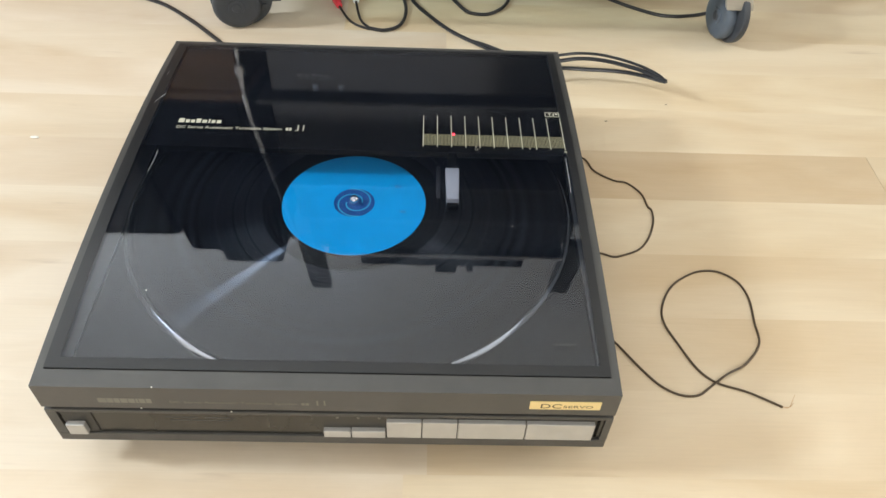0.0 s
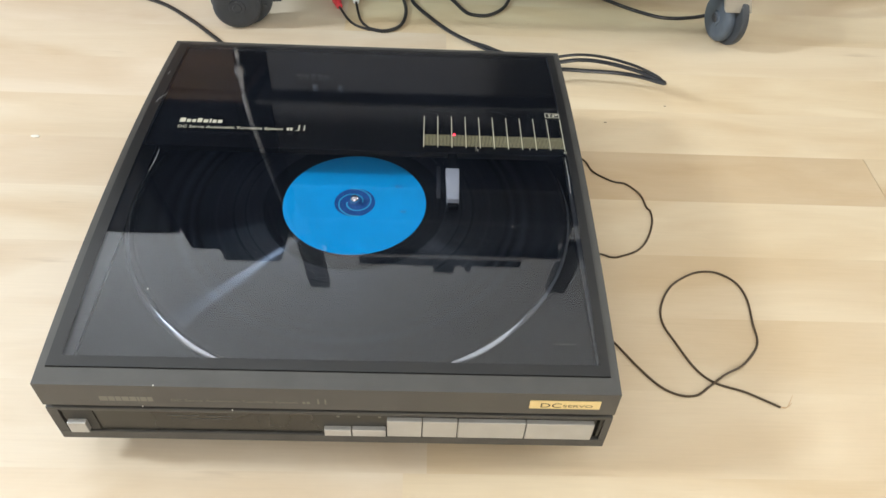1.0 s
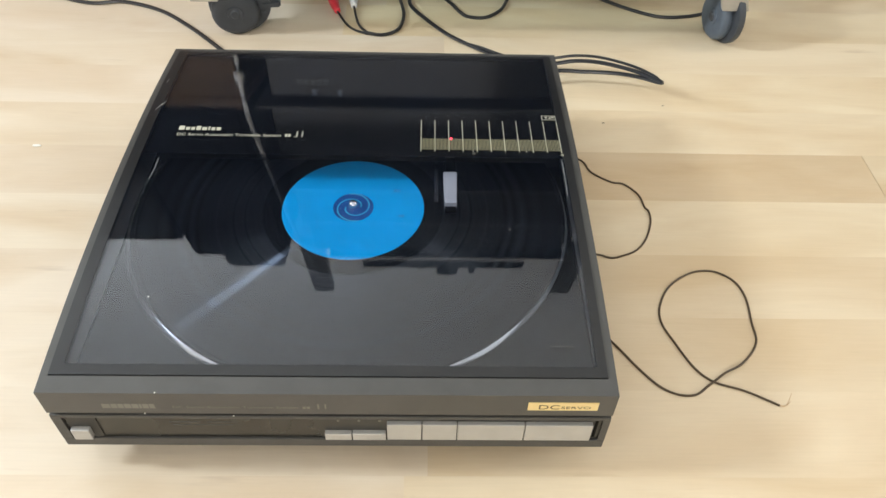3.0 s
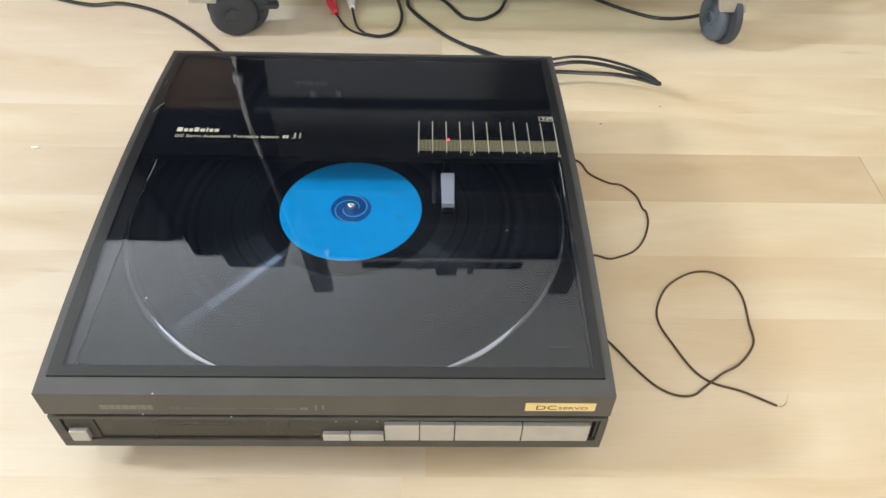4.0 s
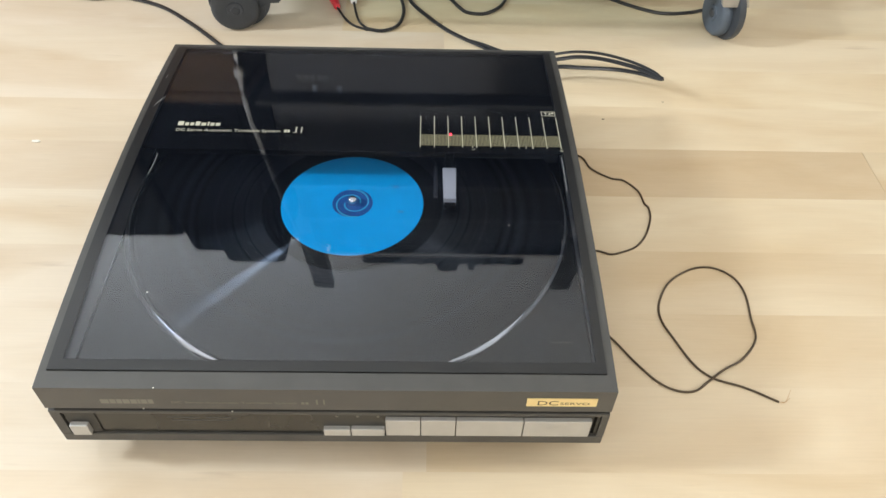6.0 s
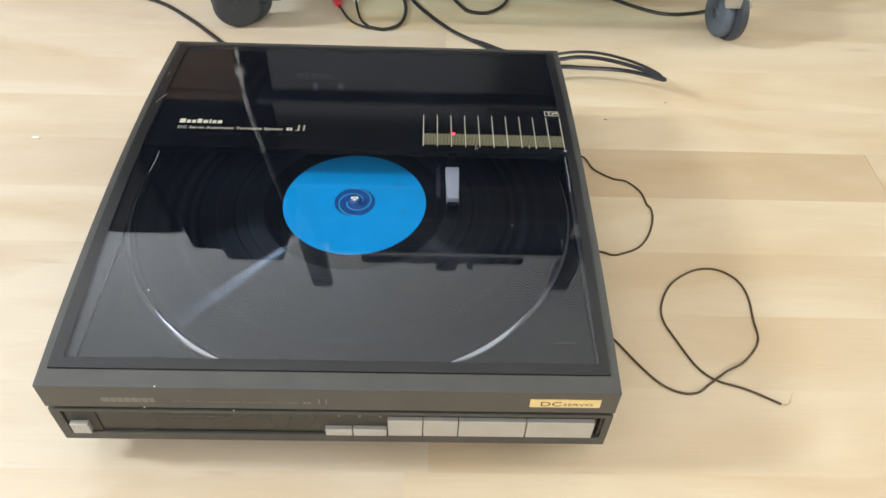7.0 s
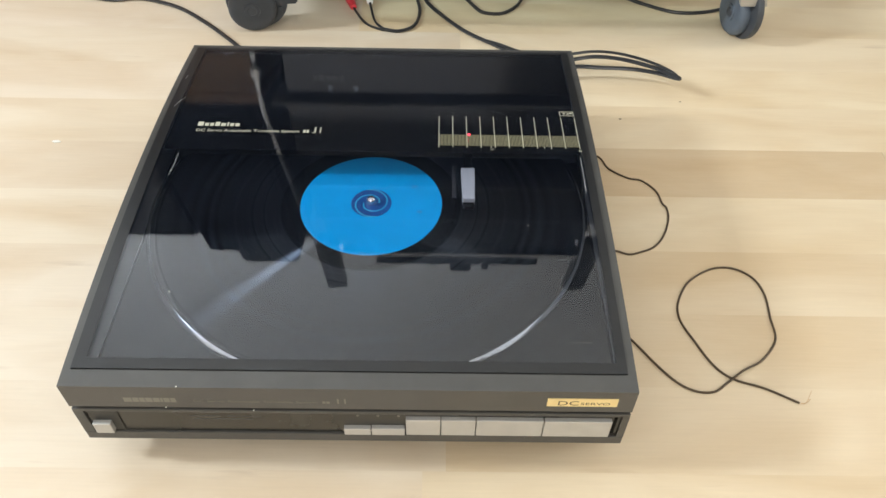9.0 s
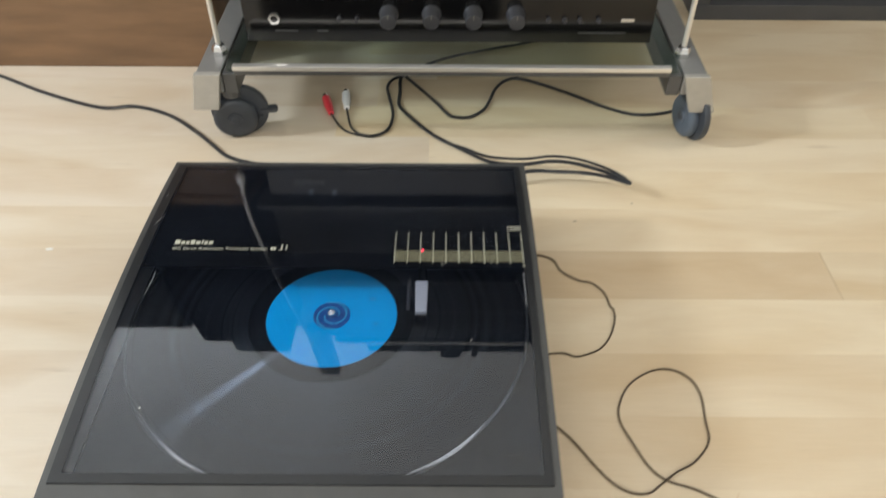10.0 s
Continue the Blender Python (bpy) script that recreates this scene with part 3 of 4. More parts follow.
    # the last two threads paint in glints of the platter's rim at its sides
    for pts in (((0.0058, 0.2395), (0.0078, 0.245), (0.0112, 0.2514)), ((0.0048, 0.278), (0.0054, 0.283)), ((0.0226, 0.1830), (0.0224, 0.172), (0.0212, 0.161)),
                ((0.3033, 0.1846), (0.3034, 0.1680), (0.3031, 0.1500))):
        part("scratch_and_glint", tube([(*p, 0.0780 + crown(p[1])) for p in pts], 0.00016, 5, 3), CARTGREY, lid_ob)
    printed("print_bar", 0.2800, 0.2930, 0.0298, 0.0308, INKDIM, 0.00006)
    # cartridge on its arm, and the clear finger beside it
    arm = part("arm", box(0.2222, 0.2288, 0.190, 0.216, 0.0672, 0.0700, 0.0008), DECK, t)
    cart = bmesh.new()
    box(0.2203, 0.2302, 0.1600, 0.1925, 0.0640, 0.0705, 0.0006, cart)
    for v in cart.verts:
        if v.co.y < 0.165:
            v.co.x = 0.22525 + (v.co.x - 0.22525) * 0.86
    part("cartridge", cart, CARTGREY, t, "light grey cartridge")
    part("stylus_guard", box(0.2212, 0.2292, 0.1560, 0.1600, 0.0635, 0.0670, 0.0005), DECK, t)
    part("lift_finger", box(0.2140, 0.2166, 0.1660, 0.1990, 0.0650, 0.0664, 0.0005), KNOBMAT, t)
    return t


def make_record():
    r = thing("record", TX, TY, 0.0605, "black vinyl record with a plain blue label on the platter", "record")
    part("disc", lathe([(0.003, 0.0606), (0.147, 0.0606), (0.1486, 0.0610), (0.1486, 0.0616), (0.1475, 0.0619), (0.146, 0.0616), (0.052, 0.0616), (0.003, 0.0616)], (TX, TY, 0), 160), VINYL, r)
    for rad, w in ((0.0545, 0.0003), (0.0595, 0.0003)):
        part("track_gap", lathe([(rad - w, 0.06165), (rad - w, 0.0617), (rad + w, 0.0617), (rad + w, 0.06165)], (TX, TY, 0), 128), VINYLGAP, r)
    part("label", lathe([(0.0036, 0.0617), (0.0036, 0.0620), (0.0495, 0.0620), (0.0498, 0.0617)], (TX, TY, 0), 96), LABELBLUE, r, "plain bright blue paper label")
    part("label_print", lathe([(0.0036, 0.06205), (0.0142, 0.06205), (0.0142, 0.0620)], (TX - 0.0, TY, 0), 64), LABELDARK, r, "dark blue swirl")
    for x0, x1, y0, y1 in ((0.1845, 0.1895, 0.1790, 0.1820), (0.1890, 0.1930, 0.1535, 0.1562)):
        part("print_bar", box(x0, x1, y0, y1, 0.06195, 0.06205), LABELMARK, r)
    sw = bmesh.new()
    for k in range(2):
        pts = []
        for i in range(26):
            a = k * math.pi + i * 0.20
            rr = 0.0052 + 0.0090 * i / 25
            pts.append((TX + rr * math.cos(a), TY + rr * math.sin(a), 0.0621))
        tube(pts, 0.0005, 6, 2, sw, 0.2)
    part("label_print", sw, LABELCYAN, r, "pale blue spiral lines")
    return r


def make_spindle():
    s = tagged(part("spindle", lathe([(0.0035, 0.0604), (0.0035, 0.0650), (0.0030, 0.0666), (0.0016, 0.0676), (0, 0.0679)], (TX, TY, 0), 24), STEEL, bpy.data.objects["turntable"], "polished steel spindle", True))
    return s


make_turntable()
make_spindle()
make_record()

# ---- cables and wire on the floor ----


def floor_cable(name, pts, r, mat, label, category="cable", z=None, flat=1.0, thing_name=None):
    c = thing(name, pts[0][0], pts[0][1], 0.0, label, category)
    part("cord", tube([(p[0], p[1], (p[2] if len(p) > 2 else r)) for p in pts], r, 8, 6, None, flat), mat, c, "", True)
    return c


ww = floor_cable("thin_wire", [(0.300, 0.300), (0.341, 0.292), (0.351, 0.274), (0.366, 0.262), (0.377, 0.259), (0.387, 0.246), (0.3895, 0.231), (0.392, 0.226), (0.391, 0.213), (0.384, 0.195), (0.374, 0.182),
                               (0.361, 0.1755), (0.352, 0.1735), (0.338, 0.177), (0.306, 0.168), (0.306, 0.135), (0.338, 0.096), (0.354, 0.072), (0.366, 0.057), (0.378, 0.050), (0.390, 0.050), (0.400, 0.057), (0.413, 0.066, 0.0026),
                               (0.429, 0.076), (0.443, 0.093), (0.445, 0.112), (0.447, 0.133), (0.444, 0.148), (0.436, 0.157), (0.425, 0.161), (0.410, 0.158), (0.392, 0.145), (0.381, 0.126), (0.379, 0.110),
                               (0.385, 0.092), (0.394, 0.071), (0.405, 0.060), (0.424, 0.053), (0.444, 0.042)], 0.0008, WIRE, "thin dark brown wire looped loosely on the floor", "wire")
for k, (a, b) in enumerate(((0.0075, 0.0045), (0.0092, 0.0075), (0.0060, 0.0005))):
    part("bare_strand", tube([(0.444, 0.042, 0.001), (0.4478, 0.0415, 0.0016), (0.444 + a, 0.042 + b, 0.003 + 0.001 * k)], 0.00016, 5, 4), COPPER, ww, "frayed copper strand")

floor_cable("mains_cord", [(-0.40, 0.655), (-0.313, 0.613), (-0.250, 0.578), (-0.193, 0.552), (-0.156, 0.541), (-0.124, 0.545), (-0.079, 0.527), (-0.039, 0.493), (-0.012, 0.465), (0.006, 0.447), (0.031, 0.436), (0.075, 0.425),
                           (0.12, 0.39), (0.14, 0.33, 0.015), (0.14, 0.315, 0.018)], 0.0023, GREYCABLE, "dark grey flat mains cord lying on the floor", flat=0.75)
rc = thing("phono_lead", 0.19, 0.6, 0.0, "black twin phono lead with red and white plugs", "cable")
part("cord", tube([(0.143, 0.4905, 0.0024), (0.161, 0.487, 0.0022), (0.177, 0.499, 0.0022), (0.182, 0.529, 0.0022), (0.176, 0.566, 0.0022), (0.172, 0.591, 0.0024), (0.178, 0.608, 0.0028), (0.190, 0.616, 0.003), (0.212, 0.638, 0.003), (0.245, 0.662, 0.0025), (0.30, 0.686, 0.002), (0.36, 0.708, 0.002), (0.44, 0.75, 0.002), (0.50, 0.80, 0.002)], 0.0018), RUBBER, rc, "", True)
for a, b, d, mat, lab in (((0.1005, 0.560), (0.1105, 0.527), ((0.121, 0.509), (0.131, 0.497), (0.145, 0.4895)), REDPLUG, "red phono plug"),
                          ((0.1235, 0.570), (0.1275, 0.538), ((0.132, 0.517), (0.137, 0.502), (0.146, 0.4910)), WHITEPLUG, "white phono plug")):
    part("plug_lead", tube([(b[0], b[1], 0.005)] + [(p[0], p[1], 0.0014) for p in d], 0.0013), RUBBER, rc, "", True)
    v = Vector((b[0] - a[0], b[1] - a[1], 0))
    ln = v.length
    rot = Vector((0, 0, 1)).rotation_difference(v).to_matrix()
    plug = part("plug", lathe([(0, 0), (0.0040, 0), (0.0050, 0.001), (0.0052, ln * 0.45), (0.0044, ln * 0.7), (0.0034, ln * 0.98), (0.0020, ln), (0, ln)], (a[0], a[1], 0.0055), 20, rot), mat, rc, lab, True)
    part("plug_sleeve", lathe([(0, -0.009), (0.0016, -0.009), (0.0016, -0.004), (0.0041, -0.004), (0.0041, 0.0005), (0, 0.0005)], (a[0], a[1], 0.0055), 20, rot), STEEL, rc, "metal plug contact", True)
floor_cable("signal_cord", [(0.215, 0.628), (0.200, 0.622, 0.004), (0.188, 0.606, 0.0055), (0.188, 0.580), (0.188, 0.553), (0.196, 0.535), (0.206, 0.520), (0.219, 0.502), (0.235, 0.484), (0.262, 0.462), (0.292, 0.437, 0.004),
                            (0.326, 0.425, 0.010), (0.354, 0.4225, 0.016), (0.377, 0.414, 0.020), (0.403, 0.398, 0.023), (0.420, 0.384, 0.024), (0.4285, 0.3760, 0.024), (0.424, 0.3800, 0.0222), (0.410, 0.3915, 0.0195),
                            (0.390, 0.4015, 0.0165), (0.362, 0.4070, 0.014), (0.326, 0.4065, 0.014), (0.28, 0.385, 0.012), (0.24, 0.35, 0.016), (0.23, 0.30, 0.018)], 0.0022, GREYCABLE, "dark grey twin signal cord bent into a loop", flat=0.8)
floor_cable("signal_cord", [(0.250, 0.470, 0.0035), (0.264, 0.4615, 0.0045), (0.29, 0.4425, 0.007), (0.326, 0.4305, 0.013), (0.354, 0.428, 0.0185), (0.378, 0.419, 0.0225), (0.404, 0.402, 0.025), (0.422, 0.386, 0.025), (0.4285, 0.3755, 0.0235)], 0.0016, GREYCABLE, "dark grey twin signal cord bent into a loop", flat=0.8)
floor_cable("speaker_cord", [(0.192, 0.618), (0.209, 0.593), (0.222, 0.573), (0.234, 0.554), (0.243, 0.537), (0.252, 0.527), (0.271, 0.526), (0.288, 0.542), (0.2965, 0.564), (0.304, 0.588), (0.318, 0.608), (0.339, 0.611),
                             (0.388, 0.582), (0.426, 0.553), (0.456, 0.536), (0.475, 0.533), (0.488, 0.5345), (0.503, 0.538), (0.518, 0.545), (0.540, 0.560)], 0.0019, RUBBER, "black cord snaking over the floor beneath the rack")

# ---- the hi-fi rack ----


def make_caster(x, y, turn, label, brake=True, plastic=None):
    c = thing("caster", x, y, 0.0, label, "caster", "rack casters")
    m3 = Matrix.Rotation(radians(turn), 3, "Z") @ Matrix.Rotation(radians(90), 3, "X")
    ax = m3 @ Vector((0, 0, 1))
    side0 = Vector((0, 0, 1)).cross(ax).normalized()
    o = Vector((x, y, 0.0245))
    for s in (-1, 1):
        # a material given here paints skylight onto the wheel's near face only
        w = part("wheel", lathe([(0, 0.0128), (0.0078, 0.0130), (0.0083, 0.0118), (0.0090, 0.0118), (0.0185, 0.0128), (0.0218, 0.0120), (0.0240, 0.0095), (0.0245, 0.006), (0.0240, 0.0035), (0, 0.0035)], o, 40,
                                m3 @ (Matrix.Identity(3) if s > 0 else Matrix.Rotation(radians(180), 3, "X"))), plastic if plastic and s > 0 else CASTERGREY, c, "dark twin wheel", True)
        part("hub", lathe([(0, 0.0140), (0.0040, 0.0139), (0.0052, 0.0128), (0, 0.0125)], o, 24, m3 @ (Matrix.Identity(3) if s > 0 else Matrix.Rotation(radians(180), 3, "X"))), CASTERGREY, w, "", True)
    part("hood", lathe([(0, -0.0033), (0.0305, -0.0033), (0.0312, -0.002), (0.0312, 0.002), (0.0305, 0.0033), (0, 0.0033)], o + Vector((0.005 * side0.x, 0.005 * side0.y, 0.0060)), 40, m3), CASTERGREY, c, "dark plastic hood", True)
    part("stem", lathe([(0, 0.050), (0.010, 0.050), (0.010, 0.0605), (0, 0.0605)], (x, y, 0), 20), RACKDARK, c)
    if not brake:
        return c
    side = side0
    lev = bmesh.new()
    q = o + Vector((0, 0, 0.004))
    for k0, k1, hz, hh in ((0.026, 0.046, 0.000, 0.0035), (0.024, 0.031, -0.010, 0.006)):
        b = bmesh.ops.create_cube(lev, size=1.0, matrix=Matrix.Translation(q + side * (k0 + k1) / 2 * 1.0 + Vector((0, 0, hz))) @ Matrix.Rotation(math.atan2(side.y, side.x), 4, "Z") @ Matrix.Diagonal((k1 - k0, 0.009, 2 * hh, 1)))
        bmesh.ops.bevel(lev, geom=list({e for v in b["verts"] for e in v.link_edges}), offset=0.0015, segments=2, affect="EDGES")
    part("brake_lever", lev, CASTERGREY, c, "black brake lever")
    return c


def make_rack():
    r = thing("hifi_rack", 0.25, 0.7, 0.06, "grey metal hi-fi rack with glass shelves on casters", "rack")
    for x0, x1, sx, splay in ((-0.020, 0.008, -0.001, -0.009), (0.492, 0.519, 0.4985, 0.0135)):
        tb = bmesh.new()
        box(x0 + 0.001, x1 - 0.001, 0.4815, 0.95, 0.0605, 0.086, 0.002, tb)
        part("foot_rail", tb, RACKGREY, r, "grey painted foot rail")
        cap = box(x0, x1, 0.4745, 0.4815, 0.043, 0.0865, 0.0012)
        for v in cap.verts:
            v.co.x += splay * (0.0865 - v.co.z) / 0.0435
        part("end_cap", cap, RACKCAP, r, "satin metal end cap")
        out = -1 if sx < 0.2 else 1
        pts = [(sx, 0.519, 0.086), (sx, 0.519, 0.18), (sx, 0.519, 0.263), (sx, 0.550, 0.406), (sx + 0.010 * out, 0.63, 0.673), (sx + 0.026 * out, 0.78, 1.184)]
        line = smooth_line(pts, 6)
        part("front_post", tube(line[:18], 0.0029, 12, 1), RAIL, r, "bright metal front post", True)
        # upper length coloured dark so the post's reflection fades out over the record label
        part("upper_post", tube(line[17:], 0.0036, 12, 1), RACKDARK, r, "upper length of the post, darkened to mute its reflection", True)
        part("post_nut", lathe([(0, 0.0862), (0.0085, 0.0862), (0.0085, 0.092), (0.0065, 0.097), (0.0043, 0.098)], (sx, 0.519, 0), 6), STEEL, r)
        part("post_nut", lathe([(0.0030, 0.182), (0.0060, 0.182), (0.0060, 0.196), (0.0030, 0.196)], (sx, 0.519, 0), 16), RAIL, r)
        # unseen post, widened to close a bright gap in the lid's reflection
        part("rear_post", box(sx - 0.03, sx + 0.03, 0.87, 0.90, 0.0862, 0.98, 0.002), RACKDARK, r, "unseen dark rear post, widened to block the wall")
        part("top_bracket", box(sx + 0.023 * out - 0.022, sx + 0.023 * out + 0.022, 0.765, 0.80, 0.931, 1.210, 0.003), RACKDARK, r, "dark top bracket")
        ins = x1 if sx < 0.2 else x0
        part("shelf_bracket", box(min(ins, ins + (0.014 if sx < 0.2 else -0.014)), max(ins, ins + (0.014 if sx < 0.2 else -0.014)), 0.482, 0.62, 0.060, 0.0835, 0.001), RACKDARK, r)
    part("glass_shelf", box(0.012, 0.488, 0.485, 0.90, 0.0842, 0.0902, 0.001), GLASS, r, "clear glass bottom shelf")
    part("shelf_rail", box(0.021, 0.478, 0.4775, 0.4848, 0.0892, 0.0944, 0.0008), RAIL, r, "bright aluminium shelf rail")
    part("shelf_rail", box(0.021, 0.478, 0.4805, 0.4843, 0.0825, 0.0890, 0.0005), RACKDARK, r)
    for z, y0 in ((0.238, 0.512), (0.488, 0.575), (0.690, 0.655)):
        part("glass_shelf", box(0.012, 0.488, y0, 0.88, z, z + 0.006, 0.001), RACKDARK, r, "dark upper shelf")
        part("shelf_rail", box(0.012, 0.488, y0 - 0.004, y0 - 0.0002, z, z + 0.006, 0.0005), RACKDARK, r)
    # added panel that hides the white wall from the lid's reflection
    part("reflection_blocker", box(-0.105, 0.540, 0.905, 0.912, 0.10, 1.085, 0.001), RACKDARK, r, "unseen dark panel added to block the wall's reflection")
    part("top_shelf", box(0.009, 0.499, 0.765, 0.99, 0.988, 1.000, 0.002), RACKDARK, r, "dark top shelf")
    part("shelf_rail", box(0.009, 0.499, 0.760, 0.7648, 0.988, 1.000, 0.001), RAIL, r)
    return r


def make_unit(name, x0, x1, y0, y1, z0, z1, label, category, knobs=()):
    u = thing(name, (x0 + x1) / 2, (y0 + y1) / 2, z0, label, category)
    part("chassis", box(x0 + 0.004, x1 - 0.004, y0 + 0.0062, y1, z0 + 0.005, z1, 0.001), HIFI, u)
    face = part("front_panel", box(x0, x1, y0, y0 + 0.006, z0 + 0.005, z1, 0.0012), HIFIFRONT, u, "black metal front panel")
    for fx in (x0 + 0.05, x1 - 0.05):
        for fy in (y0 + 0.05, y1 - 0.05):
            part("foot", lathe([(0, z0), (0.014, z0), (0.015, z0 + 0.005), (0, z0 + 0.005)], (fx, fy, 0), 20), RUBBER, u)
    return u


make_rack()
make_caster(0.010, 0.496, 8, "dark twin-wheel caster with brake lever under the rack")
make_caster(0.5180, 0.500, -78, "dark twin-wheel caster turned askew under the rack", False, CASTERSKYLIT)
make_caster(-0.006, 0.92, 20, "dark twin-wheel caster at the rack's back")
make_caster(0.5055, 0.92, -20, "dark twin-wheel caster at the rack's back")
amp = make_unit("amplifier", 0.028, 0.464, 0.530, 0.84, 0.0902, 0.229, "black hi-fi amplifier with a row of knobs, on glass shelf", "amplifier")
TURN_Y = Matrix.Rotation(radians(90), 3, "X")
for x in (0.183, 0.228, 0.272, 0.317):
    k = part("knob", lathe([(0, 0.019), (0.0078, 0.019), (0.0086, 0.018), (0.0090, 0.002), (0.0105, 0.0), (0, 0.0)], (x, 0.5299, 0.1275), 28, TURN_Y), KNOBMAT, amp, "dark round knob", True)
    part("pointer", box(x - 0.0004, x + 0.0004, 0.5105, 0.5108, 0.1305, 0.1355), INKFAINT, k)
part("headphone_socket", lathe([(0.0040, 0.0), (0.0040, 0.002), (0.0068, 0.002), (0.0072, 0.0)], (0.061, 0.5299, 0.122), 6, TURN_Y), STEEL, amp, "chrome headphone socket")
for x in (0.130, 0.149, 0.352, 0.369, 0.385, 0.405):
    part("small_switch", lathe([(0, 0.006), (0.0022, 0.006), (0.0025, 0.0), (0, 0.0)], (x, 0.5299, 0.1225), 14, TURN_Y), KNOBMAT, amp, "", True)
part("usb_socket", box(0.429, 0.443, 0.5287, 0.5299, 0.1200, 0.1238, 0.0004), STEEL, amp, "bright socket")
for x0, x1, z in ((0.060, 0.085, 0.108), (0.105, 0.117, 0.108), (0.385, 0.436, 0.107)):
    part("print_bar", box(x0, x1, 0.5297, 0.52995, z - 0.0008, z + 0.0008), INKDIM, amp)
for x in (0.060, 0.0675, 0.075, 0.0825, 0.090):
    part("emblem_bar", box(x, x + 0.006, 0.5297, 0.52995, 0.1985, 0.2040), INKBRIGHT, amp)
# two bright spots of unknown cause, made to glow faintly
for x in (0.079, 0.108):
    part("bright_spot", lathe([(0, 0.006), (0.0028, 0.005), (0.0034, 0.0), (0, 0.0)], (x, 0.5299, 0.2200), 16, TURN_Y), SPOTGLOW, amp, "small glowing pale spot", True)
make_unit("cassette_deck", 0.018, 0.459, 0.56, 0.84, 0.244, 0.392, "black hi-fi tape unit on a glass shelf", "tape deck")
make_unit("disc_player", 0.010, 0.472, 0.615, 0.86, 0.494, 0.645, "black disc player on a glass shelf", "disc player")
make_unit("subwoofer", 0.004, 0.446, 0.69, 0.86, 0.696, 0.853, "plain black wide unit on the upper glass shelf", "speaker")
tr = thing("set_top_box", 0.25, 0.88, 1.000, "flat black box with small items on the rack top", "set-top box")
part("case", box(0.071, 0.427, 0.80, 0.96, 1.000, 1.101, 0.003), HIFI, tr)
part("remote", box(0.235, 0.283, 0.81, 0.90, 1.1012, 1.161, 0.003), HIFI, tr)
part("aerial_knob", box(0.307, 0.3215, 0.81, 0.86, 1.1012, 1.150, 0.003), HIFI, tr)
part("aerial_knob", box(0.191, 0.2023, 0.81, 0.86, 1.1012, 1.127, 0.003), HIFI, tr)

# ---- furniture behind ----
cab = thing("sideboard", -0.6, 0.85, 0.0, "brown walnut-veneered low sideboard standing on the floor", "sideboard")
part("front_board", box(-1.20, -0.036, 0.640, 0.662, 0.0, 0.295, 0.002), BROWNWOOD, cab)
part("carcass", box(-1.198, -0.038, 0.6622, 1.10, 0.002, 0.295, 0.001), BROWNWOOD, cab)
part("top_board", box(-1.205, -0.034, 0.636, 1.105, 0.2952, 0.317, 0.002), BROWNWOOD, cab)
tvu = thing("media_cabinet", -0.69, 0.87, 0.317, "plain black media cabinet standing on the sideboard", "cabinet")
part("body", box(-1.19, -0.222, 0.662, 1.08, 0.317, 0.780, 0.003), HIFI, tvu)
part("front_panel", box(-1.185, -0.227, 0.655, 0.6615, 0.323, 0.774, 0.002), HIFIFRONT, tvu)
bx = thing("loudspeaker", -0.12, 0.75, 0.317, "dark upright loudspeaker standing on the sideboard", "speaker")
part("cabinet", box(-0.218, -0.045, 0.664, 0.86, 0.317, 0.850, 0.006), HIFI, bx)
part("grille", box(-0.211, -0.052, 0.656, 0.6635, 0.325, 0.842, 0.003), DECK, bx)
sm = thing("small_speaker", -0.11, 0.72, 0.850, "small rounded black speaker on the loudspeaker", "speaker")
part("case", box(-0.171, -0.060, 0.668, 0.76, 0.850, 0.919, 0.014, seg=4), HIFI, sm)
bk = thing("low_shelf", 1.1, 0.95, 0.0, "dark grey low shelf filled with dark boxes", "shelf")
part("plinth_board", box(0.588, 1.70, 0.775, 1.12, 0.0, 0.0225, 0.0015), DARKSHELF, bk)
part("side_board", box(0.588, 0.608, 0.777, 1.12, 0.0227, 0.60), DARKSHELF, bk)
part("side_board", box(1.68, 1.70, 0.777, 1.12, 0.0227, 0.60), DARKSHELF, bk)
part("shelf_board", box(0.6082, 1.6798, 0.78, 1.12, 0.27, 0.29, 0.001), DARKSHELF, bk)
part("top_board", box(0.588, 1.70, 0.775, 1.12, 0.6002, 0.621, 0.0015), DARKSHELF, bk)
part("back_board", box(0.6082, 1.6798, 1.10, 1.12, 0.0227, 0.60), DARKSHELF, bk)
rng = random.Random(4)
x = 0.612
while x < 1.64:
    w = rng.choice((0.015, 0.015, 0.022, 0.03))
    b = thing("disc_case", x + w / 2, 0.9, 0.0225, "dark plastic disc case standing in the low shelf", "disc case", "cases in the low shelf")
    part("case", box(x, x + w - 0.001, 0.797 + rng.random() * 0.008, 0.95, 0.0226, 0.0226 + rng.choice((0.19, 0.19, 0.17)), 0.001), rng.choice(SPINES), b)
    x += w

# a pale chip and two crumbs lying on the floor
for x, y, s in ((-0.133, 0.300, 0.0036), (0.372, 0.344, 0.0012), (0.4335, 0.372, 0.0010)):
    bm = bmesh.new()
    bmesh.ops.create_icosphere(bm, subdivisions=1, radius=s, matrix=Matrix.Translation((x, y, 0.0008)) @ Matrix.Diagonal((1.3, 0.5, 0.25, 1)))
    tagged(part("floor_crumb", bm, DUST if s > 0.002 else WIRE), "small chip lying on the floor", "crumb")

# ---- floor boards ----
BOARD = 0.0622
rng = random.Random(11)
plank_meshes = {}
far_v, far_f = [], []


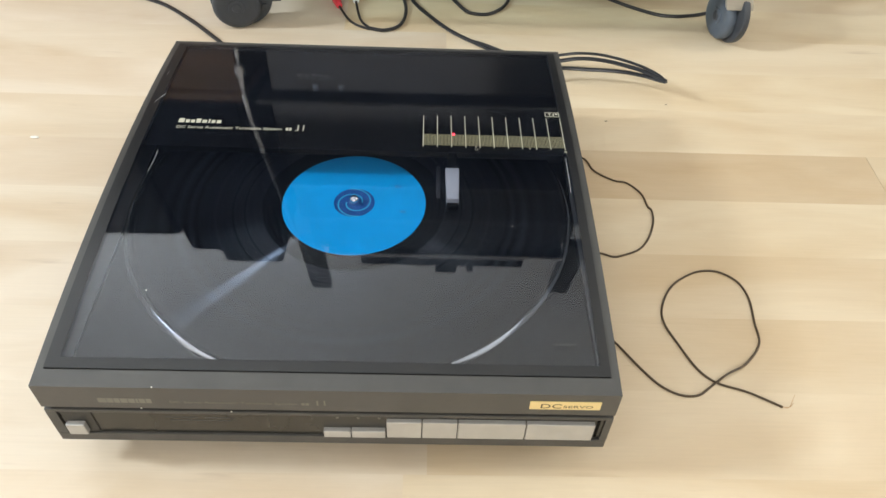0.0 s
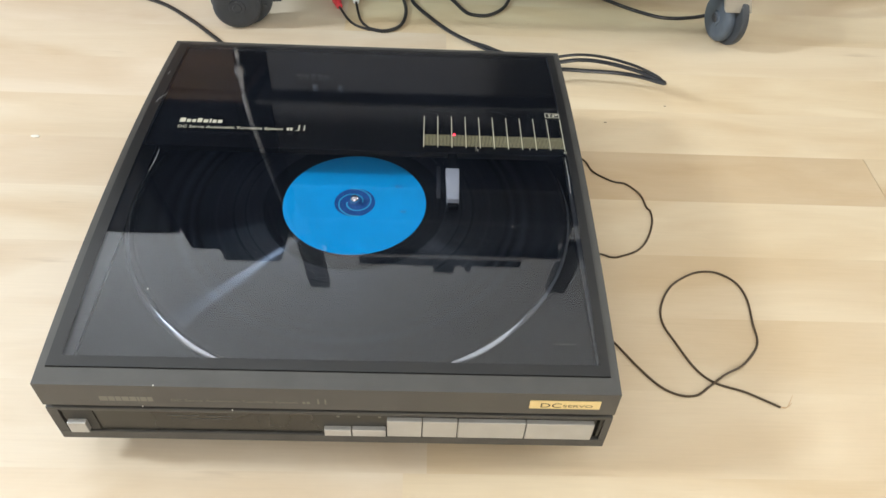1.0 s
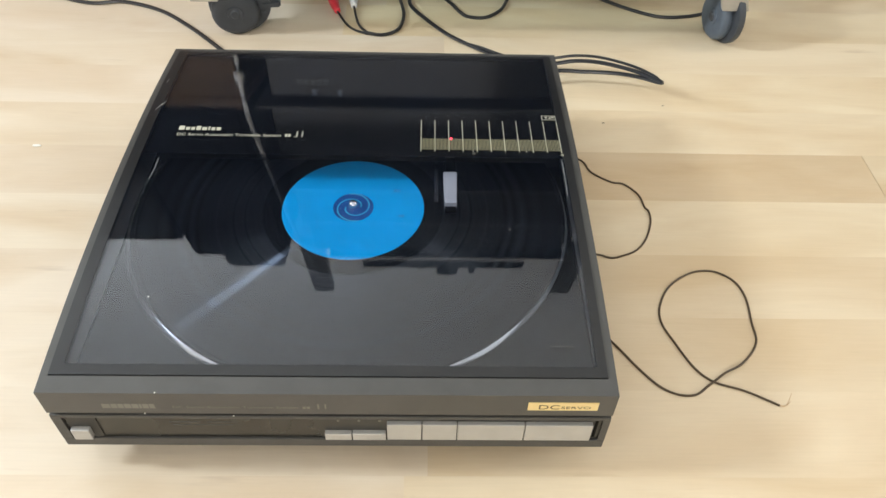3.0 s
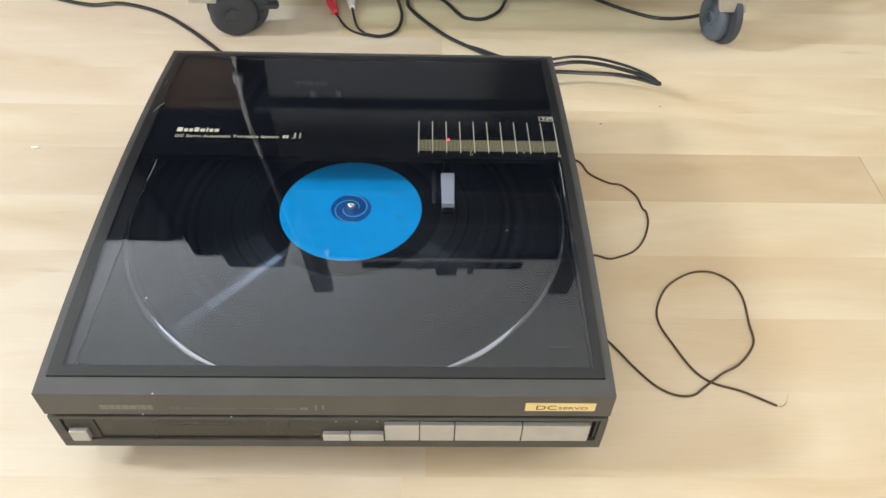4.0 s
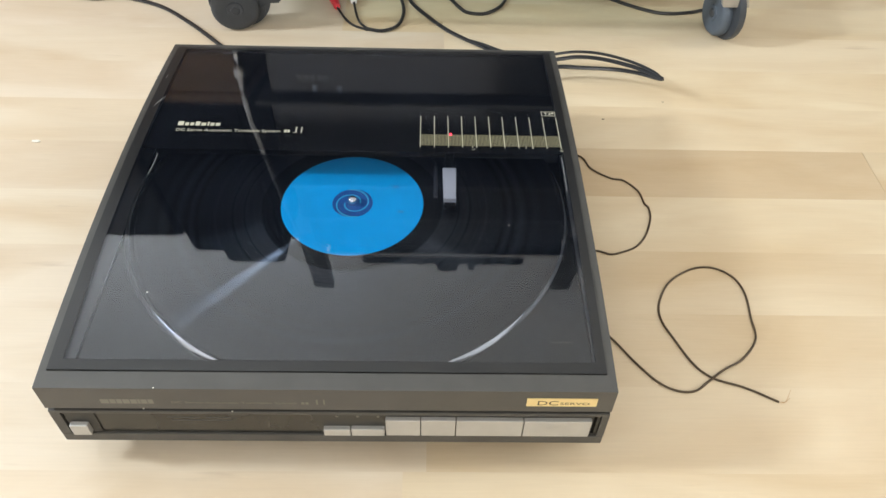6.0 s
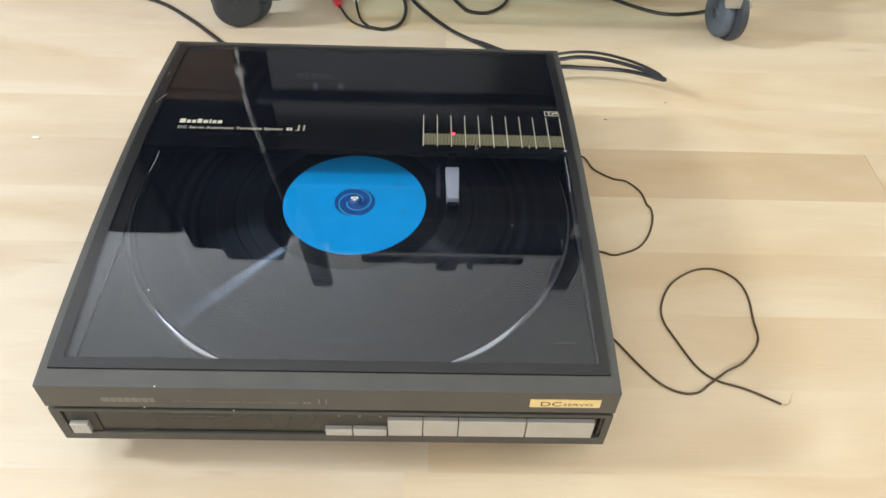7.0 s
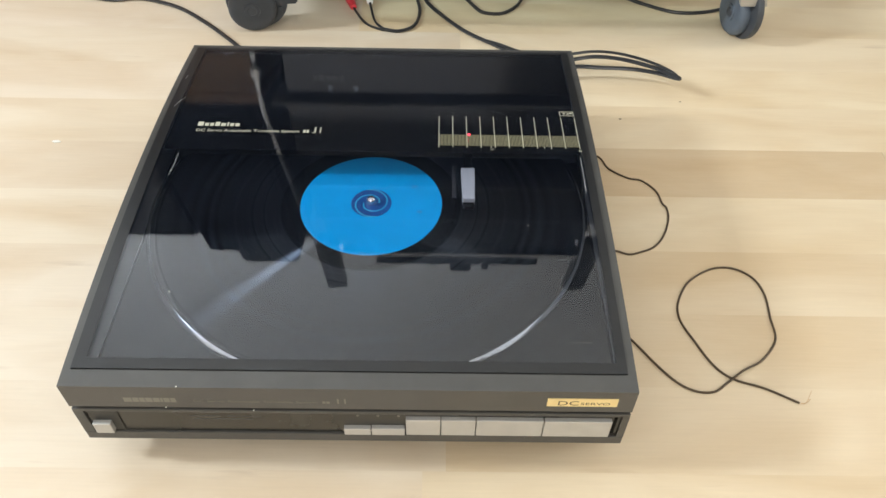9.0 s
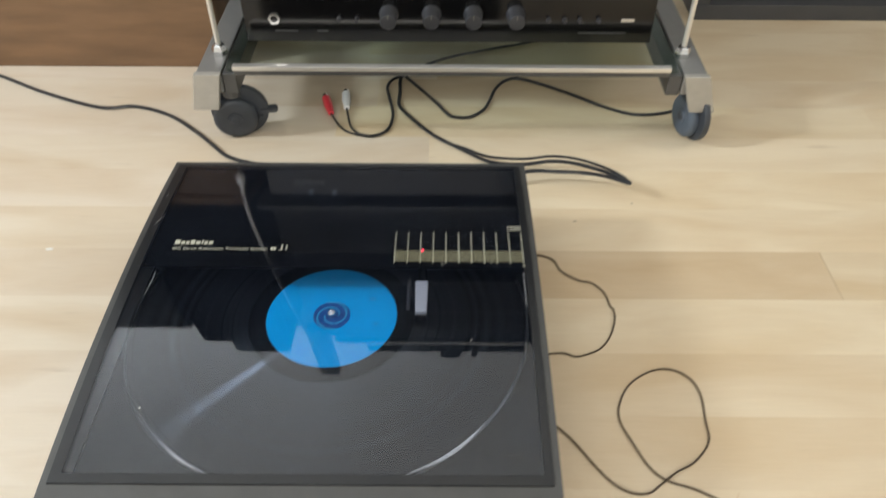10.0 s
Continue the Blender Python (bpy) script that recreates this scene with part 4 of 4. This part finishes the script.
def plank_shape(length):
    """One board, 9 mm thick, its upper edges eased by a hair."""
    key = round(length, 3)
    if key not in plank_meshes:
        bm = box(0, key, 0, BOARD, -0.009, 0.0)
        up = [e for e in bm.edges if all(v.co.z > -0.001 for v in e.verts)]
        bmesh.ops.bevel(bm, geom=up, offset=0.00004, segments=1, affect="EDGES")
        me = bpy.data.meshes.new("plank")
        bm.to_mesh(me)
        bm.free()
        me.materials.append(BIRCH)
        plank_meshes[key] = me
    return plank_meshes[key]


# darker and lighter wood, tan and pale in turn east of the turntable; uneven light is painted in too, paler boards west
# of it
WEST_TONES = {-5: 0.0, -4: -0.01, -3: 0.01, -2: 0.0, -1: 0.012, 0: -0.012, 1: 0.01, 2: 0.0, 3: -0.01, 4: 0.01}
EAST_TONES = {-5: -0.05, -4: -0.06, -3: -0.06, -2: -0.05, -1: -0.005, 0: -0.13, 1: 0.05, 2: 0.075, 3: 0.05, 4: 0.03, 5: 0.0}
EAST_JOINTS = {0: 0.600}
rows = range(int((FY0 - 0.24) / BOARD) - 1, int((FY1 - 0.24) / BOARD) + 1)
for k in rows:
    y = 0.24 + k * BOARD
    near = -6 < k < 6
    seam = 0.06 + 0.2 * rng.random()
    cuts = [seam]
    while cuts[0] > FX0:
        cuts.insert(0, cuts[0] - rng.choice((0.62, 0.74, 0.86, 0.98)))
    if k in EAST_JOINTS:
        cuts.append(EAST_JOINTS[k])
    while cuts[-1] < FX1:
        cuts.append(cuts[-1] + rng.choice((0.62, 0.74, 0.86, 0.98)))
    far_tone = rng.uniform(-0.03, 0.025)
    for x, x_end in zip(cuts, cuts[1:]):
        ln = x_end - x
        west = x < seam - 0.01
        row_tone = (WEST_TONES if west else EAST_TONES).get(k, far_tone) if near else far_tone
        # past the joint a paler tone paints in the floor's sheen
        if k in EAST_JOINTS and x > seam + 0.01:
            row_tone = -0.05
        tone = 1.0 + row_tone + rng.uniform(-0.012, 0.012)
        if y + BOARD > FY0 and y < FY1:
            if -0.42 < y < 0.95 and -1.2 < x < 1.3:
                ob = new("plank", plank_shape(ln))
                ob.parent = floor
                ob.location = (x, y, 0)
                warm = min(0.0, row_tone) * 0.9
                # western boards paled and blued to paint in the cool daylight on them
                pale = 1.15 if west else 1.0
                ob.color = (tone, tone * (1.0 + 0.5 * warm) * (1.03 if west else 1.0), tone * (0.985 + warm + 0.03 * rng.random()) * pale, 1)
            else:
                i = len(far_v)
                x1, y1, g = min(x + ln, FX1), min(y + BOARD, FY1), 0.0001
                x0, y0 = max(x, FX0), max(y, FY0)
                far_v += [(x0 + g, y0 + g, 0), (x1 - g, y0 + g, 0), (x1 - g, y1 - g, 0), (x0 + g, y1 - g, 0),
                          (x0 + g, y0 + g, -0.008), (x1 - g, y0 + g, -0.008), (x1 - g, y1 - g, -0.008), (x0 + g, y1 - g, -0.008)]
                far_f += [(i, i + 1, i + 2, i + 3), (i, i + 4, i + 5, i + 1), (i + 1, i + 5, i + 6, i + 2), (i + 2, i + 6, i + 7, i + 3), (i + 3, i + 7, i + 4, i)]
me = bpy.data.meshes.new("planks_beyond")
me.from_pydata(far_v, [], far_f)
me.materials.append(BIRCH)
rest = new("planks_beyond", me)
rest.parent = floor
tagged(rest, kind="stuff")
